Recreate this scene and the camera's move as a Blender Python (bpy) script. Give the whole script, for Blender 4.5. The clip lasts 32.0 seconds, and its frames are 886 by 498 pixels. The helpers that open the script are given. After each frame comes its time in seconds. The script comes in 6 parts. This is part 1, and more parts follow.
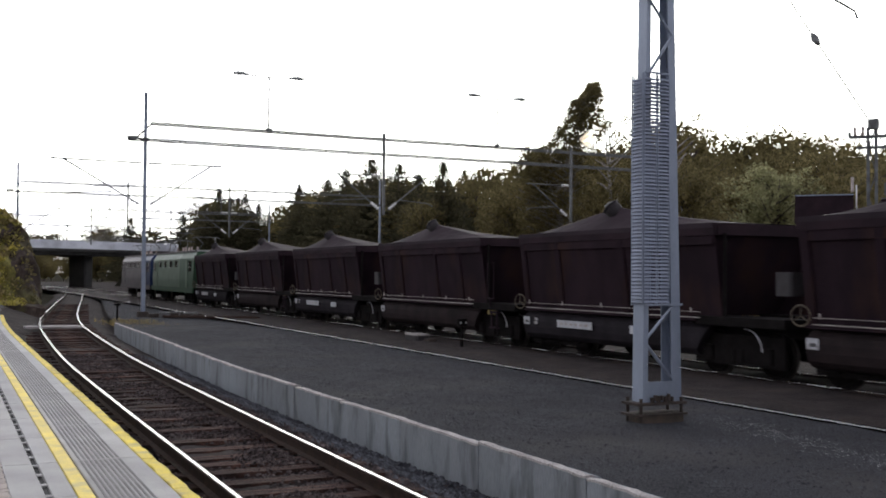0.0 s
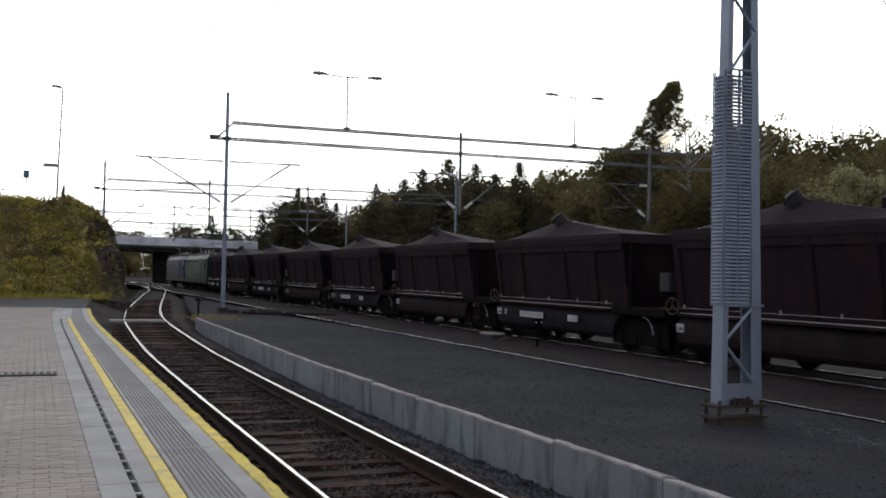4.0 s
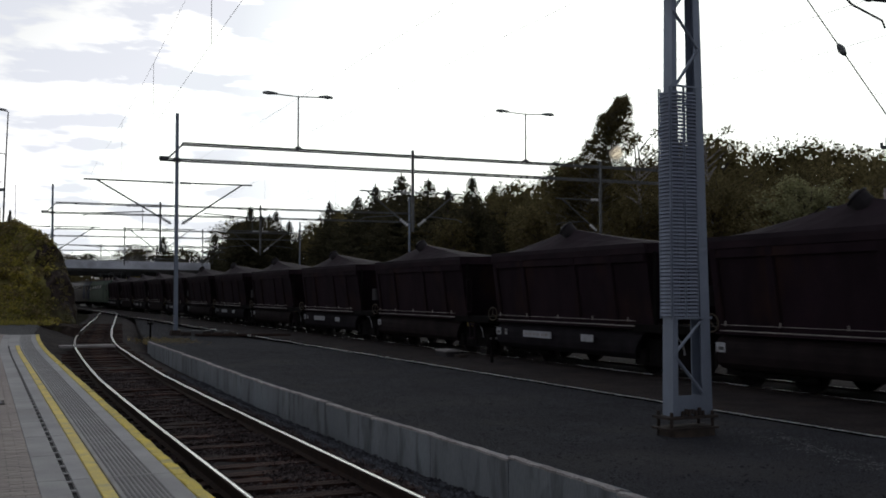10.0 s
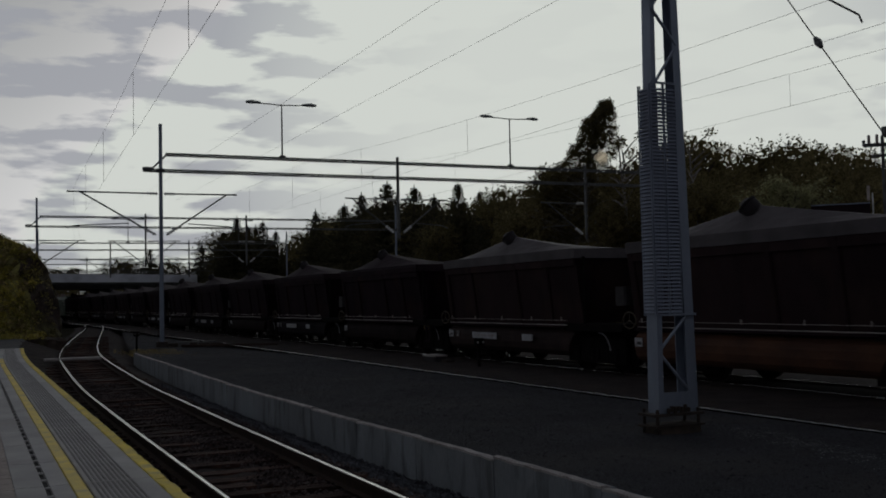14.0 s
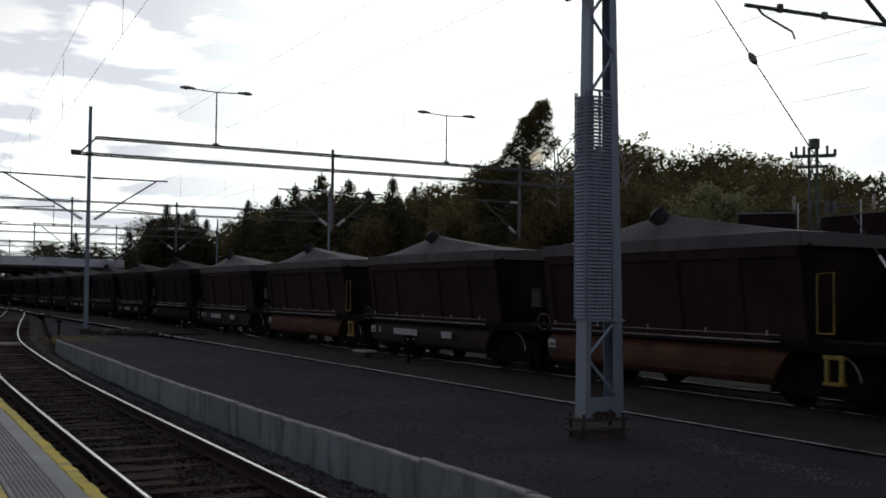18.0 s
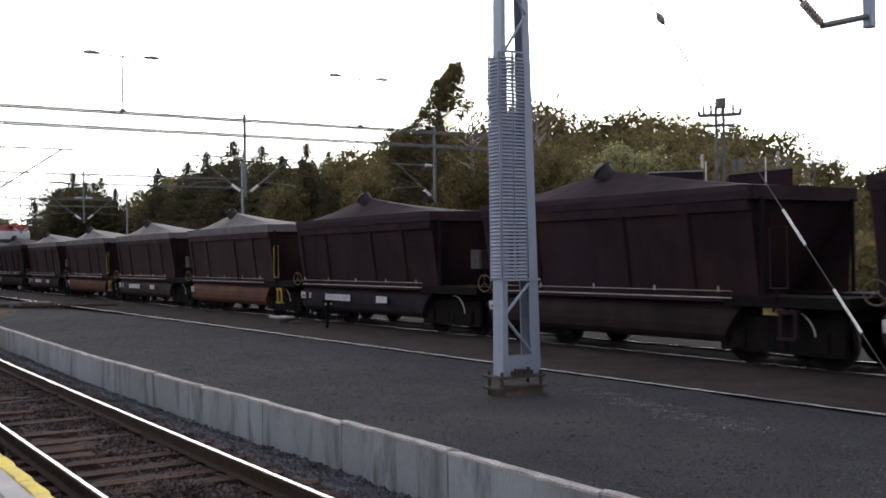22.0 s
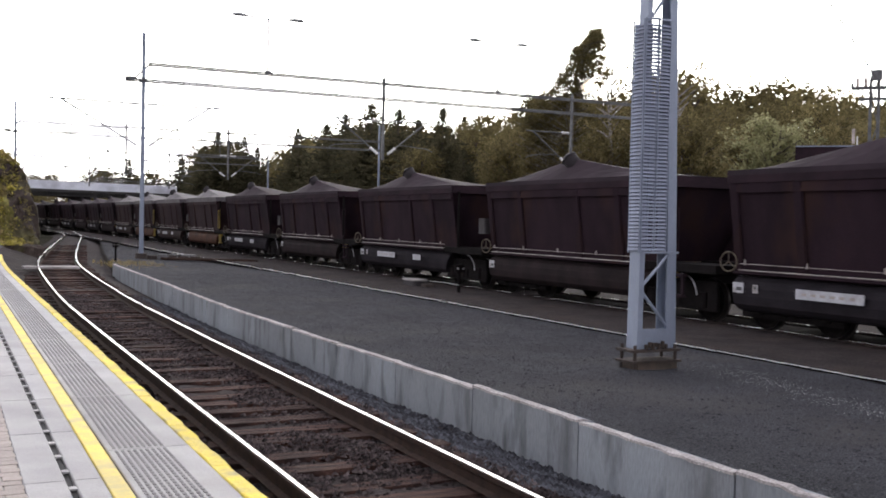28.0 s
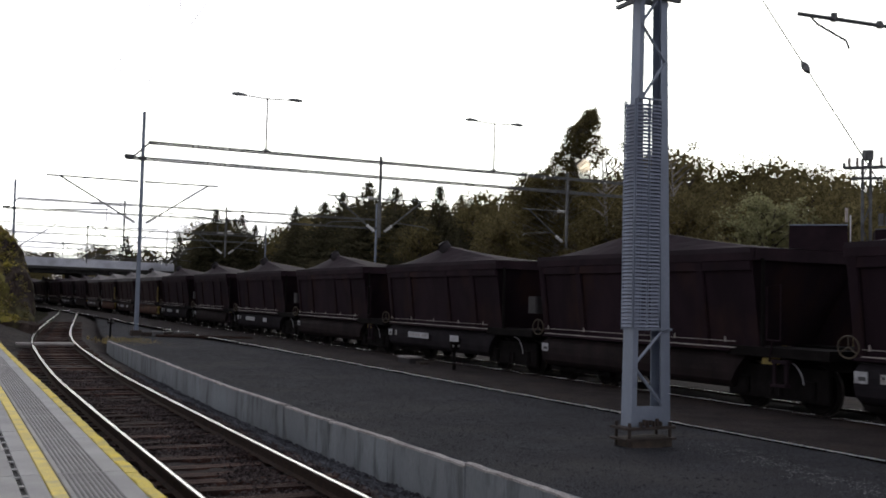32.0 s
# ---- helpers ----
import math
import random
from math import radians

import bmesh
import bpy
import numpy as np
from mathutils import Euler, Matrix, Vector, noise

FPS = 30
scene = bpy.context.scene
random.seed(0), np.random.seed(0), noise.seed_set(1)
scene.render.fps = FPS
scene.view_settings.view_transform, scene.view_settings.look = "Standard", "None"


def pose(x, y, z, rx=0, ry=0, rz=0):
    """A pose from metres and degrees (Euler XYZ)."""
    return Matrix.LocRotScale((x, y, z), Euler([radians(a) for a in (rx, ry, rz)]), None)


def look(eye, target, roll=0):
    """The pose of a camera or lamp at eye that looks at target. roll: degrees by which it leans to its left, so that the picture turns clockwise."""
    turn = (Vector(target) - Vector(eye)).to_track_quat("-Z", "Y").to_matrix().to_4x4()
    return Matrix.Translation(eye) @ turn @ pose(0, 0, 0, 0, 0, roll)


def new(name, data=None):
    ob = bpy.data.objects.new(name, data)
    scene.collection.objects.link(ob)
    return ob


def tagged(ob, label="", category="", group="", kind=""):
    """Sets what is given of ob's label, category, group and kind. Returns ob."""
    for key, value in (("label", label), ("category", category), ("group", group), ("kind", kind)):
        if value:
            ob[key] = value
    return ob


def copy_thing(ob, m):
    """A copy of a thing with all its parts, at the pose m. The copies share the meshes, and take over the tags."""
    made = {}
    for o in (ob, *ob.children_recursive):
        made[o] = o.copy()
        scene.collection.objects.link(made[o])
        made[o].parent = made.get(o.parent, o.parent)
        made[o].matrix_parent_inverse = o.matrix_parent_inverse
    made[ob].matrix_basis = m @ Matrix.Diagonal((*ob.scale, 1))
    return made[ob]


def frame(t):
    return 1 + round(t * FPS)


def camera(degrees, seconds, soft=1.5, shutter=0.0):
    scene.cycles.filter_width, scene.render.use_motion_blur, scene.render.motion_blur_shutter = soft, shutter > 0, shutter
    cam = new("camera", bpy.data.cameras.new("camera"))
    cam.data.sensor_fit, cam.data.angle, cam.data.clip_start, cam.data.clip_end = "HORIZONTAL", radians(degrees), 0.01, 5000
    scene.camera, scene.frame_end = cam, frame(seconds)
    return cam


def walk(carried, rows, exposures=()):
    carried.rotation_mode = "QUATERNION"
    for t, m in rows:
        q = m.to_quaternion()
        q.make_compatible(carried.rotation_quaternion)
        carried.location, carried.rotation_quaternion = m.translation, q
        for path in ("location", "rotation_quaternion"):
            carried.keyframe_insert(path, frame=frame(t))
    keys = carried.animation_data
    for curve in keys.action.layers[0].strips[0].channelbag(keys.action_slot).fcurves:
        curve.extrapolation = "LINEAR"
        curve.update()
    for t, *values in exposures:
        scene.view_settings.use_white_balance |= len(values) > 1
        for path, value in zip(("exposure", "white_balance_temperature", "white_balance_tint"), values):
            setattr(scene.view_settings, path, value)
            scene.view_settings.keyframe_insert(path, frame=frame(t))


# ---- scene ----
cam = camera(46.6, 32.0, soft=1.7, shutter=0.3)
# the camera is held by hand at one spot of the platform and turns; y runs along the tracks, x across them
PATH = [
    (0, look((-0.011, 0.049, 2.001), (4.341, 9.049, 2.256), 0.43)),
    (0.5, look((0.001, 0.040, 2.022), (4.380, 9.029, 2.105), -0.02)),
    (1, look((-0.001, 0.036, 1.988), (4.202, 9.109, 2.124), 0.16)),
    (1.5, look((-0.007, 0.014, 1.977), (4.104, 9.127, 2.164), 0.51)),
    (2, look((-0.010, 0.049, 1.954), (4.169, 9.133, 2.083), 0.66)),
    (2.5, look((-0.008, 0.030, 1.998), (4.096, 9.148, 2.144), 1.01)),
    (3, look((-0.019, 0.042, 1.969), (4.000, 9.196, 2.189), 1.74)),
    (3.5, look((-0.021, 0.050, 1.964), (3.716, 9.323, 2.150), 0.76)),
    (5.5, look((-0.049, 0.018, 1.980), (3.522, 9.350, 2.389), 1.84)),
    (6, look((-0.058, 0.019, 1.972), (3.475, 9.371, 2.205), 1.16)),
    (6.5, look((-0.045, 0.016, 1.993), (3.633, 9.310, 2.294), 1.39)),
    (7, look((-0.046, -0.010, 2.000), (3.773, 9.229, 2.249), 1.44)),
    (7.5, look((-0.022, -0.017, 2.008), (3.886, 9.184, 1.732), 1.58)),
    (8, look((-0.020, -0.010, 1.994), (3.728, 9.256, 2.327), 0.55)),
    (8.5, look((-0.040, 0.009, 2.016), (3.717, 9.274, 2.238), 0.83)),
    (9, look((-0.027, -0.027, 1.994), (3.658, 9.265, 2.264), 0.02)),
    (9.5, look((-0.002, 0.010, 1.982), (3.941, 9.185, 2.494), -0.09)),
    (10, look((-0.007, -0.015, 1.990), (4.076, 9.104, 2.402), -0.14)),
    (10.5, look((0.006, -0.013, 1.980), (4.062, 9.113, 2.488), 0.27)),
    (11, look((0.019, 0.010, 1.984), (4.091, 9.131, 2.463), -0.66)),
    (11.5, look((0.055, 0.033, 1.949), (4.169, 9.136, 2.416), 0.84)),
    (12, look((0.069, 0.042, 1.949), (4.110, 9.169, 2.556), 0.08)),
    (12.5, look((0.039, 0.019, 1.945), (4.045, 9.154, 2.645), -0.23)),
    (13, look((0.026, -0.024, 1.973), (4.228, 9.021, 2.698), -0.35)),
    (13.5, look((0.072, -0.002, 1.930), (4.250, 9.051, 2.697), -0.89)),
    (14, look((0.084, 0.005, 1.901), (4.275, 9.072, 2.387), -1.25)),
    (14.5, look((0.017, 0.047, 1.947), (4.141, 9.147, 2.386), 0.94)),
    (16.5, look((0.049, 0.087, 2.046), (4.396, 9.087, 2.385), -0.25)),
    (17, look((0.131, 0.073, 1.940), (4.891, 8.867, 2.067), 0.53)),
    (17.5, look((0.058, 0.039, 1.988), (4.788, 8.836, 2.477), 0.40)),
    (18, look((0.097, 0.047, 1.987), (4.872, 8.823, 2.410), 0.49)),
    (18.5, look((0.074, 0.057, 1.985), (4.870, 8.826, 2.316), 0.33)),
    (19, look((0.046, 0.041, 2.019), (5.021, 8.710, 2.344), 0.14)),
    (19.5, look((0.063, 0.043, 2.015), (5.161, 8.642, 2.270), 0.12)),
    (20, look((0.060, 0.048, 1.984), (5.178, 8.636, 2.218), 0.15)),
    (20.5, look((0.095, 0.069, 1.972), (5.436, 8.522, 2.110), -0.34)),
    (21, look((0.059, 0.025, 1.981), (5.378, 8.492, 2.125), -0.50)),
    (21.5, look((0.102, 0.032, 1.967), (5.486, 8.457, 2.135), -0.09)),
    (22, look((0.073, 0.019, 1.969), (5.550, 8.385, 2.036), -0.84)),
    (22.5, look((0.093, 0.007, 1.967), (5.317, 8.534, 1.892), -1.25)),
    (23, look((0.074, 0.015, 1.955), (4.653, 8.904, 2.039), -0.65)),
    (23.5, look((0.068, 0.024, 1.967), (4.463, 9.006, 2.065), 0.67)),
    (24, look((0.053, 0.034, 1.971), (4.095, 9.181, 1.998), 0.25)),
    (24.5, look((0.069, -0.002, 1.943), (4.058, 9.167, 2.119), -0.04)),
    (25, look((0.034, 0.019, 1.988), (3.913, 9.228, 2.382), 0.55)),
    (25.2, pose(0.032, 0.020, 1.987, 89.64, -2.70, -24.13)),
    (25.3, pose(0.031, 0.021, 1.987, 89.53, -2.63, -21.86)),
    (25.4, pose(0.031, 0.021, 1.986, 87.90, -0.86, -25.15)),
    (25.5, pose(0.030, 0.022, 1.986, 88.48, -1.49, -25.35)),
    (25.6, pose(0.029, 0.022, 1.985, 88.89, -0.43, -23.26)),
    (26, pose(0.025, 0.025, 1.983, 86.95, -0.59, -25.45)),
    (26.5, pose(0.021, 0.027, 1.981, 87.83, -2.13, -25.02)),
    (28.5, look((0.003, 0.038, 1.971), (4.435, 8.998, 1.702), 0.92)),
    (29, look((0.019, 0.037, 1.959), (4.541, 8.952, 1.695), 1.06)),
    (29.5, look((0.012, 0.048, 1.996), (4.396, 9.035, 1.873), 0.30)),
    (30, look((-0.024, 0.069, 1.964), (4.697, 8.884, 1.830), -1.14)),
    (30.5, look((0.008, 0.005, 1.987), (4.493, 8.938, 2.288), 0.66)),
    (31, look((0.021, 0.018, 2.003), (4.276, 9.061, 2.341), 0.96)),
    (31.5, look((-0.005, -0.025, 1.999), (4.422, 8.932, 2.405), 0.68)),
    (32, look((0.040, -0.011, 1.953), (4.415, 8.967, 2.447), 1.39)),
]
EXPOSURES = [(0, -4.25, 6500, 13), (3.5, -4.55, 6400, 12), (6, -5.83, 6300, 10), (7, -5.89, 6300, 10), (9, -5.73, 6300, 10), (12, -6.29, 6300, 10), (13, -6.62, 6300, 10), (14.5, -7.1, 6300, 10), (16.5, -6.73, 6300, 10), (19, -5.7, 6200, 10), (20, -5.57, 6200, 11), (21, -4.64, 6300, 12), (22, -4.07, 6500, 14), (23, -3.82, 6600, 16), (24, -3.75, 6600, 16), (25, -4.31, 6600, 16), (26, -4.12, 6600, 16), (29, -3.6, 6600, 16), (30, -3.71, 6600, 15), (31, -4.27, 6500, 14), (32, -4.91, 6500, 13)]

walk(cam, PATH, EXPOSURES)

# ---- world, sun ----
SUN_AZ, SUN_EL = radians(33.7), radians(7.6)
SUN_DIR = Vector((math.sin(SUN_AZ) * math.cos(SUN_EL), math.cos(SUN_AZ) * math.cos(SUN_EL), math.sin(SUN_EL)))
world = bpy.data.worlds.new("evening_sky")
scene.world = world
world.use_nodes = True
wt = world.node_tree
wt.nodes.clear()
w_out = wt.nodes.new("ShaderNodeOutputWorld")
w_bg = wt.nodes.new("ShaderNodeBackground")
w_sky = wt.nodes.new("ShaderNodeTexSky")
w_sky.sky_type, w_sky.sun_disc = "NISHITA", False
w_sky.sun_elevation, w_sky.sun_rotation = SUN_EL, SUN_AZ
w_sky.dust_density, w_sky.air_density = 2.0, 1.0
w_co = wt.nodes.new("ShaderNodeTexCoord")
w_map = wt.nodes.new("ShaderNodeMapping")
w_map.inputs["Scale"].default_value = (4.2, 4.2, 17.0)
w_noise = wt.nodes.new("ShaderNodeTexNoise")
w_noise.inputs["Scale"].default_value, w_noise.inputs["Detail"].default_value = 2.4, 7.0
w_ramp = wt.nodes.new("ShaderNodeValToRGB")
w_ramp.color_ramp.elements[0].position, w_ramp.color_ramp.elements[1].position = 0.485, 0.56
w_mix = wt.nodes.new("ShaderNodeMix")
w_mix.data_type = "RGBA"
w_mix.inputs[7].default_value = (285.0, 290.0, 312.0, 1)
w_fac = wt.nodes.new("ShaderNodeMath")
w_fac.operation = "MULTIPLY"
w_fac.inputs[1].default_value = 0.85
wt.links.new(w_co.outputs["Generated"], w_map.inputs["Vector"])
wt.links.new(w_map.outputs["Vector"], w_noise.inputs["Vector"])
wt.links.new(w_noise.outputs["Fac"], w_ramp.inputs["Fac"])
wt.links.new(w_ramp.outputs["Color"], w_fac.inputs[0])
w_bw = wt.nodes.new("ShaderNodeRGBToBW")
w_pale = wt.nodes.new("ShaderNodeMix")
w_pale.data_type = "RGBA"
w_pale.inputs[0].default_value = 0.78
wt.links.new(w_sky.outputs["Color"], w_bw.inputs["Color"])
wt.links.new(w_sky.outputs["Color"], w_pale.inputs[6])
wt.links.new(w_bw.outputs["Val"], w_pale.inputs[7])
w_gain = wt.nodes.new("ShaderNodeMix")
w_gain.data_type, w_gain.blend_type = "RGBA", "MULTIPLY"
w_gain.inputs[0].default_value = 1.0
w_sep = wt.nodes.new("ShaderNodeSeparateXYZ")
wt.links.new(w_co.outputs["Generated"], w_sep.inputs[0])
w_haze = wt.nodes.new("ShaderNodeMapRange")
for key, val in (("From Min", 0.1), ("From Max", 0.75), ("To Min", 0.92), ("To Max", 0.45)):
    w_haze.inputs[key].default_value = val
wt.links.new(w_sep.outputs["Z"], w_haze.inputs["Value"])
wt.links.new(w_haze.outputs["Result"], w_pale.inputs[0])
w_dot = wt.nodes.new("ShaderNodeVectorMath")
w_dot.operation = "DOT_PRODUCT"
w_dot.inputs[1].default_value = SUN_DIR
wt.links.new(w_co.outputs["Generated"], w_dot.inputs[0])
# the clouds thin out towards the sun
w_thin = wt.nodes.new("ShaderNodeMapRange")
for key, val in (("From Min", 0.985), ("From Max", 0.93), ("To Min", 0.06), ("To Max", 1.0)):
    w_thin.inputs[key].default_value = val
w_amount = wt.nodes.new("ShaderNodeMath")
w_amount.operation = "MULTIPLY"
wt.links.new(w_dot.outputs["Value"], w_thin.inputs["Value"])
wt.links.new(w_thin.outputs["Result"], w_amount.inputs[0])
wt.links.new(w_fac.outputs[0], w_amount.inputs[1])
wt.links.new(w_amount.outputs[0], w_mix.inputs[0])
w_glow = wt.nodes.new("ShaderNodeMapRange")
w_glow.interpolation_type = "SMOOTHSTEP"
for key, val in (("From Min", -0.7), ("From Max", 0.45), ("To Min", 0.85), ("To Max", 68.0)):
    w_glow.inputs[key].default_value = val
wt.links.new(w_dot.outputs["Value"], w_glow.inputs["Value"])
wt.links.new(w_glow.outputs["Result"], w_gain.inputs[7])
wt.links.new(w_pale.outputs[2], w_gain.inputs[6])
# the aureole is capped and the sky darkens towards the zenith
w_cap = wt.nodes.new("ShaderNodeMix")
w_cap.data_type, w_cap.blend_type = "RGBA", "DARKEN"
w_cap.inputs[0].default_value = 1.0
w_cap.inputs[7].default_value = (545, 560, 510, 1)
wt.links.new(w_gain.outputs[2], w_cap.inputs[6])
w_high = wt.nodes.new("ShaderNodeMapRange")
for key, val in (("From Min", 0.33), ("From Max", 0.62), ("To Min", 1.0), ("To Max", 0.10)):
    w_high.inputs[key].default_value = val
wt.links.new(w_sep.outputs["Z"], w_high.inputs["Value"])
w_zen = wt.nodes.new("ShaderNodeMix")
w_zen.data_type, w_zen.blend_type = "RGBA", "MULTIPLY"
w_zen.inputs[0].default_value = 1.0
wt.links.new(w_cap.outputs[2], w_zen.inputs[6])
wt.links.new(w_high.outputs["Result"], w_zen.inputs[7])
wt.links.new(w_zen.outputs[2], w_mix.inputs[6])
wt.links.new(w_mix.outputs[2], w_bg.inputs["Color"])
w_bg.inputs["Strength"].default_value = 0.15
wt.links.new(w_bg.outputs["Background"], w_out.inputs["Surface"])

sun = new("sun", bpy.data.lights.new("sun", "SUN"))
sun.data.energy, sun.data.angle, sun.data.color = 5.0, radians(0.6), (1.0, 0.76, 0.50)
sun.matrix_world = look(SUN_DIR * 100, (0, 0, 0))
glow = bpy.data.materials.new("sun_disc")
glow.use_nodes = True
glow.node_tree.nodes.clear()
g_out = glow.node_tree.nodes.new("ShaderNodeOutputMaterial")
g_em = glow.node_tree.nodes.new("ShaderNodeEmission")
g_em.inputs["Color"].default_value, g_em.inputs["Strength"].default_value = (1.0, 0.86, 0.62, 1), 40.0
glow.node_tree.links.new(g_em.outputs[0], g_out.inputs["Surface"])
bm_ = bmesh.new()
bmesh.ops.create_uvsphere(bm_, u_segments=24, v_segments=12, radius=17.0)
me_ = bpy.data.meshes.new("sun_disc")
bm_.to_mesh(me_)
bm_.free()
me_.materials.append(glow)
disc = tagged(new("sun_disc", me_), "low evening sun shining through the tree tops", "sun", kind="structure")
disc.location = SUN_DIR * 2500
disc.visible_shadow = False


# ---- materials ----
def material(name, base, second=None, scale=6.0, rough=0.8, metal=0.0, bump=0.0, bump_scale=60.0, grain=0.25, per_piece=0.0,
             island=0.0, stretch=(1, 1, 1), stain=None, transmit=0.0, low=0.35, high=0.65, spec=0.5):
    """Colour mixed at two scales, with relief, variation from piece to piece and optional stains."""
    m = bpy.data.materials.new(name)
    m.use_nodes = True
    nt = m.node_tree
    b = nt.nodes["Principled BSDF"]
    b.inputs["Roughness"].default_value, b.inputs["Metallic"].default_value = rough, metal
    b.inputs["Specular IOR Level"].default_value = spec
    co = nt.nodes.new("ShaderNodeTexCoord")
    mp = nt.nodes.new("ShaderNodeMapping")
    mp.inputs["Scale"].default_value = stretch
    nt.links.new(co.outputs["Object"], mp.inputs["Vector"])

    def noise_tex(s, d=5.0):
        n = nt.nodes.new("ShaderNodeTexNoise")
        n.inputs["Scale"].default_value, n.inputs["Detail"].default_value = s, d
        nt.links.new(mp.outputs["Vector"], n.inputs["Vector"])
        return n

    def mix(fac, a, bcol, kind="MIX"):
        x = nt.nodes.new("ShaderNodeMix")
        x.data_type, x.blend_type = "RGBA", kind
        for sock, val in ((x.inputs[0], fac), (x.inputs[6], a), (x.inputs[7], bcol)):
            if isinstance(val, (float, int)):
                sock.default_value = val
            elif isinstance(val, tuple):
                sock.default_value = (*val[:3], 1)
            else:
                nt.links.new(val, sock)
        return x.outputs[2]

    def ramp(src, lo, hi):
        r = nt.nodes.new("ShaderNodeMapRange")
        r.inputs["From Min"].default_value, r.inputs["From Max"].default_value = lo, hi
        nt.links.new(src, r.inputs["Value"])
        return r.outputs["Result"]

    second = second or tuple(c * 0.6 for c in base)
    col = mix(ramp(noise_tex(scale).outputs["Fac"], low, high), base, second)
    fine = noise_tex(bump_scale, 3.0)
    if grain:
        g = nt.nodes.new("ShaderNodeMapRange")
        g.inputs["From Min"].default_value, g.inputs["From Max"].default_value = 0.3, 0.7
        g.inputs["To Min"].default_value, g.inputs["To Max"].default_value = 1 - grain, 1 + grain
        nt.links.new(fine.outputs["Fac"], g.inputs["Value"])
        col = mix(1.0, col, g.outputs["Result"], "MULTIPLY")
    if stain:
        col = mix(ramp(noise_tex(stain[1], 6.0).outputs["Fac"], 0.52, 0.72), col, stain[0])
    if per_piece or island:
        if per_piece:
            rnd = nt.nodes.new("ShaderNodeObjectInfo").outputs["Random"]
        else:
            rnd = nt.nodes.new("ShaderNodeNewGeometry").outputs["Random Per Island"]
        amount = per_piece or island
        v = nt.nodes.new("ShaderNodeMapRange")
        v.inputs["To Min"].default_value, v.inputs["To Max"].default_value = 1 - amount, 1 + amount
        nt.links.new(rnd, v.inputs["Value"])
        col = mix(1.0, col, v.outputs["Result"], "MULTIPLY")
    nt.links.new(col, b.inputs["Base Color"])
    if bump:
        bp = nt.nodes.new("ShaderNodeBump")
        bp.inputs["Strength"].default_value, bp.inputs["Distance"].default_value = bump, 0.02
        nt.links.new(fine.outputs["Fac"], bp.inputs["Height"])
        nt.links.new(bp.outputs["Normal"], b.inputs["Normal"])
    if transmit:
        tr = nt.nodes.new("ShaderNodeBsdfTranslucent")
        nt.links.new(col, tr.inputs["Color"])
        ms = nt.nodes.new("ShaderNodeMixShader")
        ms.inputs[0].default_value = transmit
        nt.links.new(b.outputs[0], ms.inputs[1])
        nt.links.new(tr.outputs[0], ms.inputs[2])
        nt.links.new(ms.outputs[0], nt.nodes["Material Output"].inputs["Surface"])
    return m


